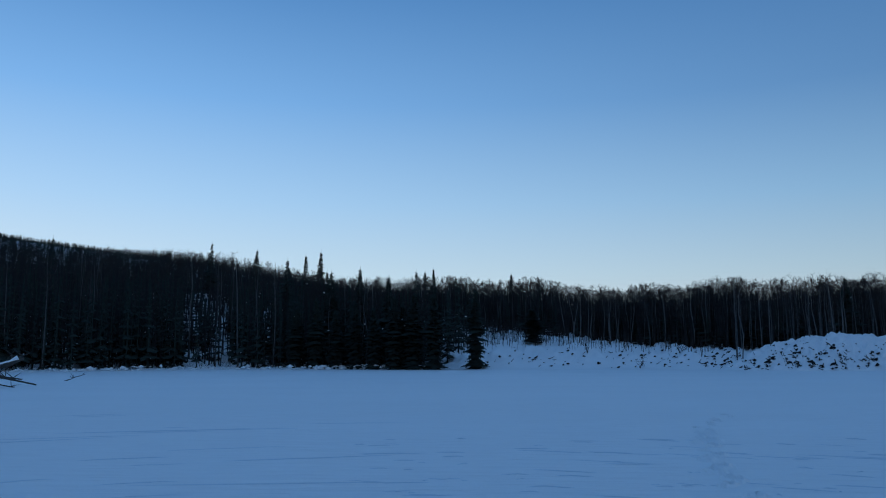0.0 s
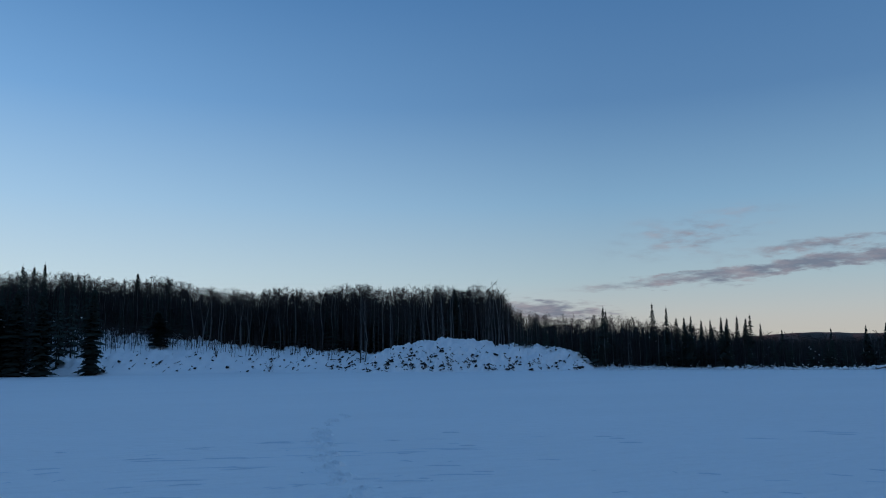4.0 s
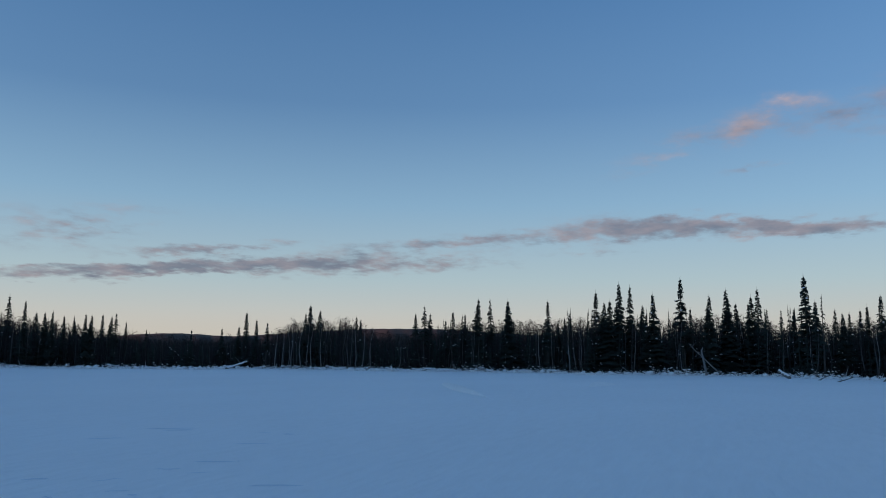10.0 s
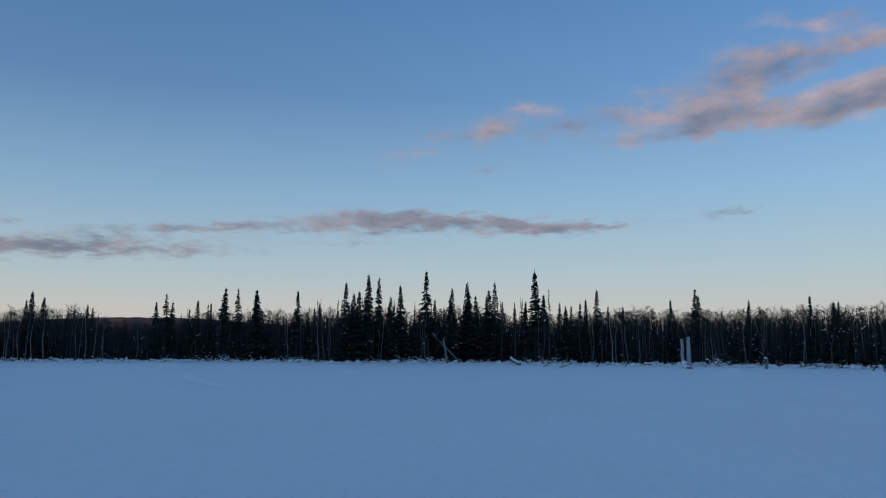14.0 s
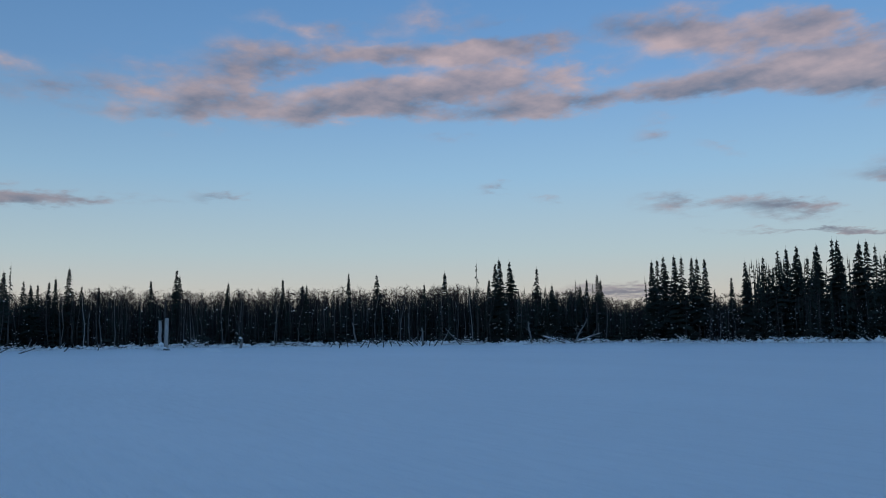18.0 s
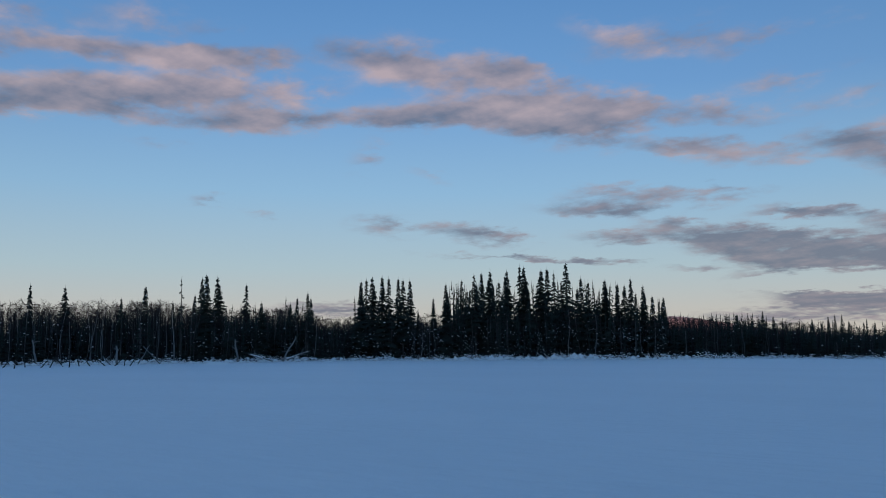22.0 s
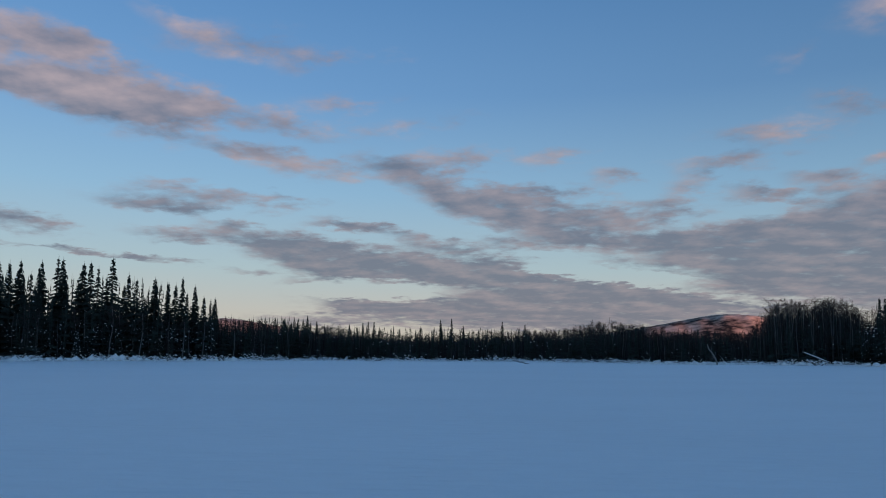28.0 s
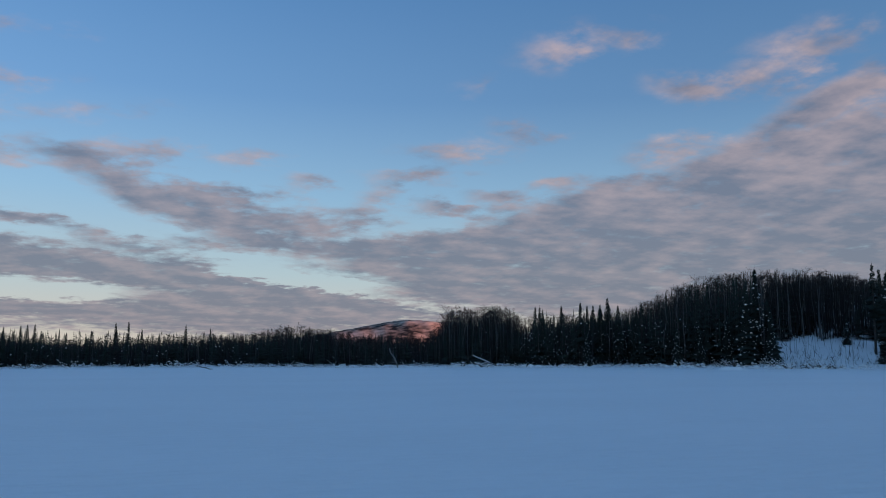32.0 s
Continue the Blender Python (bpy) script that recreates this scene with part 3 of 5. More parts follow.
# far ridges that catch the last sun
def far_ridge(label, dist, profile, mat, deep=700.0):
    """A long wooded ridge at a distance; profile: heading and height in degrees above the eye."""
    az = np.linspace(profile[0][0], profile[-1][0], 120)
    top = np.interp(-az, [-p[0] for p in profile], [p[1] for p in profile])
    rng = np.random.default_rng(len(profile))
    top = np.convolve(np.pad(top, 3, "edge"), np.ones(7) / 7, "valid") + rng.normal(0, 0.012, 120)
    crest = 1.6 + dist * np.tan(np.radians(top))
    vs = []
    cuts = ((-1.0, 0.0), (-0.75, 0.30), (-0.45, 0.62), (-0.2, 0.88), (0.0, 1.0), (0.3, 0.8), (0.7, 0.35), (1.0, 0.0))
    for t, k in cuts:
        rr = dist + t * deep * 0.6
        wob = 1 + (0.05 * np.sin(az * 1.1 + t * 3) + 0.03 * np.sin(az * 3.7 - t * 5)) * (0 < k < 1)
        vs.append(polar(az, rr + 0 * az, np.maximum(crest, 2) * k * wob - (3 if k == 0 else 0)))
    v = np.concatenate(vs)
    n = len(az)
    i, j = np.meshgrid(np.arange(len(cuts) - 1), np.arange(n - 1), indexing="ij")
    q = np.stack([i * n + j, i * n + j + 1, (i + 1) * n + j + 1, (i + 1) * n + j], -1).reshape(-1, 4)
    ob = put("far_ridge", [(v, np.concatenate([q[:, [0, 1, 2]], q[:, [0, 2, 3]]]))], mat, smooth=True)
    return tagged(ob, label, "distant hill", kind="structure")


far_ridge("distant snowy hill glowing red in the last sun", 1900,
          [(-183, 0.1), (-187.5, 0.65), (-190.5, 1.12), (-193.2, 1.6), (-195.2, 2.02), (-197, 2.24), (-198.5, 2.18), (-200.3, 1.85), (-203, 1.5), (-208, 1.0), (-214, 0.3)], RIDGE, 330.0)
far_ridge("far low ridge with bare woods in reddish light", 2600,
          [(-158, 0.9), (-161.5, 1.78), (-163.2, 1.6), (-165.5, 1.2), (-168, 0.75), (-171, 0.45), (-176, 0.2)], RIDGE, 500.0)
far_ridge("far brown wooded ridge on the horizon", 2400,
          [(-44, 0.5), (-48.5, 1.15), (-51.8, 1.30), (-55, 1.10), (-58, 1.33), (-62, 1.66), (-66, 1.84), (-70, 1.86), (-76, 1.5), (-84, 0.9), (-92, 0.3)], WOODS)


# ---------------------------------------------------------------- trees
def spruce_pieces(seed, height, width, start, whorl=0.20, arms=6, lite=False, gap=0.0, snowy=0.05, column=False):
    """Needled boughs of a narrow northern spruce: drooping fans in uneven whorls."""
    rng = np.random.default_rng(seed)
    V, F, snow = [], [], []
    z, k = start * height, 0
    lean = rng.normal(0, 0.012, 2)
    while z < height * 0.985:
        f = (z / height - start) / (1 - start)
        prof = 1.48 * width * (1 - f) ** 1.15 * (0.6 + 0.4 * min(1, f * 6 + 0.2)) * rng.uniform(0.65, 1.2) + 0.05
        if column:
            prof = width * min(1.0, 2.1 * (1 - f)) ** 0.8 * rng.uniform(0.7, 1.15) + 0.05
        n = max(3, int(arms * (0.6 + 0.4 * (1 - f)) + rng.random()))
        for j in range(n):
            if rng.random() < gap:
                continue
            t = 2 * math.pi * (j + rng.uniform(-0.3, 0.3)) / n + k * 1.1
            ln = prof * rng.uniform(0.65, 1.2)
            droop = ln * rng.uniform(0.15, 0.55) * (1.1 - f * 1.3)
            d, s = np.array([math.cos(t), math.sin(t), 0]), np.array([-math.sin(t), math.cos(t), 0])
            c = np.array([lean[0] * z, lean[1] * z, z + rng.uniform(-0.1, 0.1)])
            w = ln * rng.uniform(0.28, 0.44) + 0.03
            mid = c + d * ln * 0.55 + np.array([0, 0, -droop * 0.3])
            tip = c + d * ln + np.array([0, 0, -droop])
            b = len(V)
            V += [c + (0, 0, 0.10), mid + s * w - (0, 0, 0.09 + 0.1 * w), mid + (0, 0, 0.07), mid - s * w - (0, 0, 0.09 + 0.1 * w), tip]
            F += [(b, b + 1, b + 2), (b, b + 2, b + 3), (b + 1, b + 4, b + 2), (b + 2, b + 4, b + 3)]
            if not lite:
                for side in (-1, 1):
                    e = len(V)
                    p = c + d * ln * rng.uniform(0.45, 0.8) + np.array([0, 0, -droop * 0.5])
                    V += [p, p + d * 0.13, p + s * side * w * 1.5 + d * ln * 0.16 + np.array([0, 0, -rng.uniform(0.05, 0.3)])]
                    F.append((e, e + 1, e + 2))
                if rng.random() < snowy * (1 - f):
                    q = rng.uniform(0.6, 0.97)
                    snow.append(c + d * ln * q + np.array([0, 0, 0.05 - droop * q]))
        z += whorl * rng.uniform(0.7, 1.3) * (0.65 + 0.6 * (1 - f))
        k += 1
    top = np.array([lean[0] * height, lean[1] * height, height])
    a, b = spikes([top - (0, 0, height * 0.10)], [top + (0, 0, 0.35)], 0.05)
    e = len(V)
    V += list(a)
    F += [tuple(int(q) + e for q in t) for t in b]
    return np.array(V), np.array(F), np.array(snow).reshape(-1, 3), lean


def stub_twigs(rng, height, upto, count, reach=0.5):
    z = rng.uniform(0.08, upto, count) * height
    t = rng.uniform(0, 6.28, count)
    a = np.stack([0 * z, 0 * z, z], -1)
    ln = rng.uniform(0.3, 1.0, count) * reach
    return spikes(a, a + np.stack([np.cos(t) * ln, np.sin(t) * ln, rng.uniform(-0.25, 0.1, count)], -1), 0.014)


def make_spruce(seed, height, width, start, label, arms=6, gap=0.0, snow=True, snowy=0.05, column=False):
    """Thing: trunk, dead lower twigs, crown and clinging snow."""
    rng = np.random.default_rng(seed + 500)
    root = new("spruce_tree")
    v, f, sn, lean = spruce_pieces(seed, height, width, start, arms=arms, gap=gap, snowy=snowy, column=column)
    zs = np.linspace(-0.25, height * 0.97, 7)
    put("trunk", [tube([(lean[0] * z, lean[1] * z, z) for z in zs], np.linspace(0.011 * height + 0.02, 0.012, 7), 7), stub_twigs(rng, height, max(start, 0.15), 26)], BARK, root, "thin grey-brown trunk with dead twigs")
    put("crown", [(v, f)], NEEDLE, root, "dark green drooping needled boughs")
    if snow and len(sn):
        put("snow_load", [lumps(sn, rng.uniform(0.05, 0.11, len(sn)) * (1 + 0.7 * snowy), rng, 0.9)], CLUMP, root, "small clumps of clinging snow")["kind"] = "stuff"
    return tagged(root, label, "spruce tree", "spruces round the pond")


SPRUCES = [make_spruce(11, 9.0, 0.98, 0.10, "tall narrow dark spruce flecked with snow", snowy=0.11),
           make_spruce(12, 9.0, 0.85, 0.30, "slender dark spruce with a bare lower trunk", 5, 0.12),
           make_spruce(13, 9.0, 1.25, 0.06, "full dark green spruce with drooping boughs", 7),
           make_spruce(14, 9.0, 0.70, 0.42, "spindly black spruce with a tufted crown", 5, 0.22),
           make_spruce(15, 9.0, 1.10, 0.22, "dark spruce with ragged snow-flecked boughs", 6, 0.08, snowy=0.11),
           make_spruce(16, 9.0, 0.82, 0.14, "narrow spire-shaped dark spruce", 6, 0.05)]
FULL = make_spruce(17, 8.0, 1.45, 0.03, "broad dark spruce standing free on the snowy shore", 8)
SNOWY = make_spruce(19, 8.0, 1.25, 0.03, "broad dark spruce with boughs laden with snow", 8, 0.0, True, 0.55)
COLUMN = make_spruce(20, 7.0, 0.82, 0.02, "narrow columnar dark spruce standing free on the snowy shore", 8, 0.0, True, 0.05, True)
SNAGGY = make_spruce(18, 9.0, 0.40, 0.35, "dead thin spruce snag with few bare boughs", 4, 0.72, False)


def limb_set(rng, height, crown_from, spread, count, twigs, sweep):
    """Limbs and twigs of a leafless birch, as spikes."""
    la, lb, lr = [], [], []
    for _ in range(count):
        z = height * rng.uniform(crown_from, 0.96)
        t = rng.uniform(0, 6.28)
        f = (z / height - crown_from) / (1 - crown_from)
        ln = spread * (1.05 - 0.6 * f) * rng.uniform(0.6, 1.2)
        a = np.array([0.012 * height * math.sin(z), 0.0, z])
        b = a + np.array([math.cos(t) * ln, math.sin(t) * ln, ln * rng.uniform(0.5, 1.2) - sweep * rng.random()])
        la.append(a), lb.append(b), lr.append(0.035)
        for _ in range(twigs):
            k = rng.uniform(0.3, 1.0)
            p = a + (b - a) * k
            d = rng.normal(0, 1, 3) * (1, 1, 0.7)
            d[2] += 0.25
            d *= rng.uniform(0.25, 0.7) * spread * 0.75 / (np.linalg.norm(d) + 0.01)
            la.append(p), lb.append(p + d), lr.append(0.015)
            if rng.random() < 0.6:
                e = rng.normal(0, 1, 3) * 0.22 * spread
                la.append(p + d * 0.6), lb.append(p + d * 0.6 + e), lr.append(0.011)
    return spikes(la, lb, lr)


def make_birch(seed, height, crown_from, spread, label, count=22, twigs=10, bend=0.25, bark=None):
    rng = np.random.default_rng(seed)
    root = new("birch_tree")
    zs = np.linspace(-0.25, height, 8)
    px = bend * np.sin(zs / height * 3 + seed) - bend * math.sin(seed)
    put("trunk", [tube([(x, 0.12 * math.sin(z + seed), z) for x, z in zip(px, zs)], np.linspace(0.085, 0.015, 8), 7)], bark or ASPEN, root, "pale grey-white birch trunk" if bark else "thin grey trunk")
    v, f = limb_set(rng, height, crown_from, spread, count, twigs, 0.25)
    v = v + np.stack([bend * np.sin(v[:, 2] / height * 3 + seed) - bend * math.sin(seed), 0.12 * np.sin(v[:, 2] + seed), 0 * v[:, 0]], -1)
    put("crown", [(v, f)], TWIG, root, "bare brown twigs")
    return tagged(root, label, "birch tree", "bare birches round the pond")


BIRCHES = [make_birch(31, 8.0, 0.50, 1.25, "leafless birch with a straight grey trunk"),
           make_birch(32, 8.0, 0.58, 1.05, "slim leafless birch with a twiggy crown", 18),
           make_birch(33, 8.0, 0.42, 1.45, "spreading leafless birch with fine twigs", 26, 11, 0.45),
           make_birch(34, 8.0, 0.62, 0.95, "tall bare birch with a thin grey trunk", 18, 11, 0.15)]
WHITE_BIRCHES = [make_birch(35, 8.0, 0.48, 1.2, "leafless birch with a whitish leaning trunk", 20, 9, 0.55, BIRCH),
                 make_birch(36, 8.0, 0.60, 0.9, "slim leafless birch with a whitish trunk", 16, 9, 0.2, BIRCH)]

trng = np.random.default_rng(77)
used = set()


def plant(proto, own_h, az, r, height, widen=1.0, z=None):
    """A copy of a tree at a heading and distance, scaled to a height; the first use moves the tree itself."""
    zg = float(ground(az, r)) if z is None else z
    k = height / own_h
    m = Matrix.Translation(spot(az, r, zg - 0.06)) @ Matrix.Rotation(trng.uniform(0, 6.28), 4, "Z") @ Matrix.Diagonal((k * widen, k * widen, k, 1))
    if proto not in used:
        used.add(proto)
        proto.matrix_basis = m
        return proto
    ob = copy_thing(proto, m)
    ob.matrix_basis = m
    return ob


SPRUCE_TOPS = []
SPRUCE_TOPS.append([(26.71, 7.67), (16.58, 7.79), (13.54, 7.37), (11.23, 6.73), (9.91, 7.08), (9.07, 7.34), (8.4, 5.96), (7.87, 5.89), (6.12, 6.15), (4.1, 5.67), (2.04,
    6), (1.41, 6), (0.75, 6.16), (-0.78, 5.58), (-1.69, 5.37), (-4.91, 5.79), (-6.91, 5.43)])
SPRUCE_TOPS.append([(-37.68, 3.36), (-37.99, 3.03), (-41.13, 3.46), (-42.08, 3.2), (-42.69, 2.47), (-43.33, 2.46), (-43.68, 2.56), (-44.41, 2.27), (-45.11, 2.25),
    (-45.71, 2.43), (-45.93, 2.35), (-46.66, 2.48), (-47.12, 2.31), (-47.53, 2.53), (-48.17, 1.98), (-49.51, 1.49), (-52.37, 1.56)])
SPRUCE_TOPS.append([(-54.47, 1.7), (-55.49, 1.82), (-56.03, 2.84), (-56.73, 2.34), (-57.47, 2.13)])
SPRUCE_TOPS.append([(-60.42, 3.46), (-60.22, 2.87), (-61.08, 3.08), (-63.79, 2.67), (-64.07, 2.51), (-68.02, 2.98), (-68.74, 3.51), (-69.07, 2.95), (-70.21, 2.5),
    (-70.73, 3.12), (-71.43, 2.83), (-71.63, 2.96), (-72.4, 4.06), (-73.5, 4.02), (-74.74, 3.65), (-74.9, 3.98), (-77.54, 3.94), (-78.48, 2.42), (-78.81,
    2.74), (-79.31, 3.03), (-80.45, 2.61), (-81.09, 4.57), (-81.41, 3.83), (-81.82, 3.95)])
SPRUCE_TOPS.append([(-82.61, 5.17), (-83.35, 4.96), (-84.13, 3.6), (-85.04, 4.41), (-84.45, 2.99), (-86.92, 5.47), (-87.43, 3.36), (-88.56, 4.27), (-89.95, 4.64),
    (-90.63, 3.71), (-91.17, 3.7), (-91.5, 4.17), (-91.9, 4.68), (-92.35, 3.28), (-93.26, 3.23), (-93.87, 3.25), (-94.83, 5.5), (-95.39, 3.8), (-96.54,
    3.2), (-97, 2.99), (-97.26, 2.99), (-97.91, 3.16), (-98.36, 3.42), (-99.17, 4.08)])
SPRUCE_TOPS.append([(-99.88, 2.93), (-100.96, 2.9), (-104.23, 3.36), (-105.79, 4.1), (-106.11, 3.65)])
SPRUCE_TOPS.append([(-109.21, 3.24), (-113.08, 3.51), (-114.54, 3.1), (-114.7, 3.1), (-117.68, 3.95), (-119.81, 3.83), (-123.24, 3.15), (-124.74, 3.98), (-126.51, 2.92),
    (-127.86, 3.42), (-128.32, 4.61), (-128.78, 4.89), (-129.69, 4.7), (-131.41, 4.23), (-132.55, 2.96), (-134.52, 2.9), (-134.88, 3.28), (-135.63, 3.66),
    (-135.97, 3.29)])
SPRUCE_TOPS.append([(-139.41, 4.49), (-139.82, 4.61), (-140.55, 4.82), (-141.09, 4.82), (-141.54, 4.77), (-142.12, 4.69), (-142.53, 4.6), (-143.11, 4.6), (-143.67, 2.34),
    (-144.67, 3.23), (-145.71, 4.25), (-146.74, 4.53), (-147.19, 3.75), (-147.43, 3.82), (-147.78, 4.93), (-148.32, 5.05), (-148.57, 5.17), (-149.08,
    4.21), (-149.46, 4.41), (-149.88, 4.82), (-150.29, 5.22), (-151, 5.5), (-151.48, 5.41), (-152.33, 5.18)])
SPRUCE_TOPS.append([(-153.03, 5.29), (-153.47, 4.96), (-154.05, 4.33), (-154.45, 5.67), (-155.04, 3.91), (-155.42, 4.59), (-155.93, 4.29), (-157.09, 4.35), (-157.86,
    4.13), (-158.33, 4.04), (-158.89, 4.5), (-159.24, 3.41), (-159.76, 3.92), (-160.35, 3.19), (-160.99, 3.1), (-156.29, 3.08), (-156.56, 2.87)])
SPRUCE_TOPS.append([(-165.87, 1.8), (-166.77, 1.7), (-167.43, 1.99), (-168.24, 1.64), (-168.72, 1.32), (-169.68, 1.34), (-170.36, 1.43), (-171.45, 1.56), (-171.85, 1.65),
    (-172.21, 1.65), (-172.59, 1.25), (-174.1, 1.18), (-175.24, 1.07), (-175.6, 1.28), (-177.15, 1.83), (-177.81, 1.92), (-178.72, 1.43), (-179.83, 1.03),
    (-181.51, 1.74), (-183.18, 1.55), (-184.52, 1.07)])
SPRUCE_TOPS.append([(-206.22, 3.18), (-206.54, 3.18), (-206.82, 2.97), (-208.08, 3.29), (-209.49, 3.49), (-209.96, 3.28), (-210.2, 3.28), (-210.63, 3.07), (-210.92,
    3.35), (-211.44, 3.79), (-212.02, 3.26), (-213.3, 3.05), (-213.74, 3.36), (-220.59, 4.49), (-221.24, 5.5), (-222.04, 3.5), (-228.2, 5.62), (-228.69,
    5.3), (-229.02, 5.11)])


def plant_top(proto, own_h, az, el, near=3.0, far=13.0, widen=1.0, most=11.5):
    s = trng.uniform(near, far)
    for _ in range(60):
        r = float(shore_at(az)) + s
        zg = float(ground(az, r))
        hgt = EYE + r * math.tan(radians(el)) - zg
        if hgt <= most:
            break
        s += 2.0
    if hgt < 2.0:
        return None
    return plant(proto, own_h, az, r, hgt, widen, zg)


for tops in SPRUCE_TOPS:
    for az, el in tops:
        wide = el > 2.4 and trng.random() < 0.12
        pick = SPRUCES[2] if wide else SPRUCES[int(trng.integers(0, 6))]
        on_bank = -20 < az < 1.7
        plant_top(pick, 9.0, az, el, (30.0 if az > -9 else 15.0) if on_bank else 3.0, (40.0 if az > -9 else 26.0) if on_bank else 13.0, trng.uniform(0.95, 1.25))

# free-standing spruces on the shore
for az, r, hgt, wd in ((0.65, 81.5, 7.8, 1.3), (-2.30, 80.8, 8.0, 1.2), (2.2, 82.5, 8.0, 1.4), (2.9, 83.5, 7.0, 1.15), (3.6, 83.0, 7.8, 1.2), (5.0, 84.0, 6.6, 1.3), (6.3, 85.5, 7.4, 1.2), (7.8, 86.5, 6.4, 1.3), (9.2, 88.0, 7.8, 1.2), (10.6, 89.0, 6.8, 1.3)):
    plant(COLUMN, 7.0, az, r, hgt, wd)
plant(FULL, 8.0, -27.2, 91.0, 8.2, 1.25)
for az, r, hgt, wd in ((-220.6, 84.5, 7.6, 0.9), (-221.3, 86.5, 9.3, 0.8), (-222.1, 84.0, 5.4, 0.85), (-219.3, 85.5, 4.6, 0.9), (-217.6, 85.0, 3.6, 1.0), (-216.0, 85.5, 4.2, 0.9), (-209.8, 82, 3.4, 1.0),
                       (-226.6, 97.0, 3.6, 0.9), (-228.6, 87.0, 3.2, 1.0), (-152.4, 77, 2.8, 1.0), (-147.0, 76, 3.2, 0.9), (-157.6, 77, 2.6, 1.0), (-160.9, 77.5, 4.2, 0.9)):
    plant(SNOWY, 8.0, az, r, hgt, wd)
bush = plant(COLUMN, 7.0, -6.5, 93.0, 3.9, 3.0)
tagged(bush, "low broad dark spruce bush on the snowy bank", "spruce tree")
for az, el in ((-127.08, 4.6), (-134.13, 3.28), (-95.73, 4.18)):
    plant_top(SNAGGY, 9.0, az, el, 2, 4)

# bare birches of the front rows
for az, el in ((-30.1, 5.35), (-28.8, 5.1), (-30.6, 4.7)):
    plant_top(WHITE_BIRCHES[int(trng.integers(0, 2))], 8.0, az, el, 12, 15, 1.1, 13)
for az in (-58.1, -58.6, -59.0, -59.3, -59.9, -60.3, -60.7, -61.3, -63.2, -63.7, -64.3, -64.9):
    plant_top(WHITE_BIRCHES[int(trng.integers(0, 2))], 8.0, az, canopy(az) + trng.uniform(-0.3, 0.25), 0.8, 4)
for lo, hi, n, near, far in ((-31.2, -8.5, 78, 11, 26), (-8.5, 1.4, 30, 32, 46), (1.4, 6.0, 8, 10, 40), (-127.0, -98.0, 60, 2, 10), (-98.0, -66.0, 30, 2, 9), (-138.0, -127.0, 14, 2, 9), (-194.0, -184.0, 16, 8, 20), (-205.0, -199.3, 20, 10, 24), (-228.5, -213.5, 50, 16, 36), (-164.0, -139.0, 16, 2, 6)):
    for _ in range(n):
        az = trng.uniform(lo, hi)
        white = -139 < az < -64 and trng.random() < 0.4
        tree = WHITE_BIRCHES[int(trng.integers(0, 2))] if white else BIRCHES[int(trng.integers(0, 4))]
        plant_top(tree, 8.0, az, canopy(az) + trng.uniform(-0.5, 0.18), near, far, trng.uniform(0.9, 1.25), 13)

# ---------------------------------------------------------------- the woods behind, too many to count
def wood_sites(rng, n, lo, hi, deep):
    az = rng.uniform(lo, hi, n)
    s = 3 + deep * rng.random(n) ** 1.2
    r = shore_at(az) + s
    return az, r, s


def open_ground(az, s):
    """Snowy banks and thin spots in the woods that stay clear of the undergrowth."""
    bank = ((az > -20) & (az < 1.3) & (s < np.interp(az, (-20, -13, -8, -3, 1.3), (13, 15, 22, 28, 26)))) | ((az < -221.8) & (az > -229) & (s < 15))
    return bank | ((((az > 14.3) & (az < 18.3)) | ((az > 12.2) & (az < 13.0))) & (s < 75)) | ((az < -184.6) & (az > -188.2) & (s < 9))


def crown_height(az, r, share):
    top = (canopy(az) + 1.15) * share - 1.15
    return EYE + r * np.tan(np.radians(top)) - ground(az, r)


def stand(name, label, makers, sites, mat, cat):
    """One mesh of many trees, each a scaled and turned copy of a simple pattern."""
    az, r, hgt, pick, spin, wid = sites
    out = []
    for k, (v, f) in enumerate(makers):
        m = pick == k
        n = int(m.sum())
        if not n:
            continue
        c, s = np.cos(spin[m])[:, None], np.sin(spin[m])[:, None]
        w, hh = (wid[m] * hgt[m])[:, None], hgt[m][:, None]
        x, y, z = v[:, 0][None], v[:, 1][None], v[:, 2][None]
        p = np.stack([(x * c - y * s) * w, (x * s + y * c) * w, z * hh], -1)
        p += polar(az[m], r[m], ground(az[m], r[m]) - 0.1)[:, None]
        out.append((p.reshape(-1, 3), (np.arange(n)[:, None, None] * len(v) + f[None]).reshape(-1, 3)))
    ob = put(name, out, mat)
    return tagged(ob, label, cat, kind="stuff")


def unit_spruce(seed, width, start, whorl=0.72, arms=4):
    v, f, _, _ = spruce_pieces(seed, 8.0, width, start, whorl, arms, True)
    t, g = tube([(0, 0, 0), (0, 0, 4), (0, 0, 7.6)], (0.09, 0.06, 0.02), 4, False)
    return np.concatenate([v, t]) / 8.0, np.concatenate([f, g + len(v)])


def unit_trunk(seed):
    rng = np.random.default_rng(seed)
    v, f = tube([(rng.normal(0, 0.1), rng.normal(0, 0.1), z) for z in (0, 3, 5.5, 8)], (0.07, 0.058, 0.04, 0.012), 4, False)
    return v / 8.0, f


def unit_twigs(seed, spread, crown_from):
    v, f = limb_set(np.random.default_rng(seed), 8.0, crown_from, spread, 8, 3, 0.25)
    return v / 8.0, f


wrng = np.random.default_rng(5)
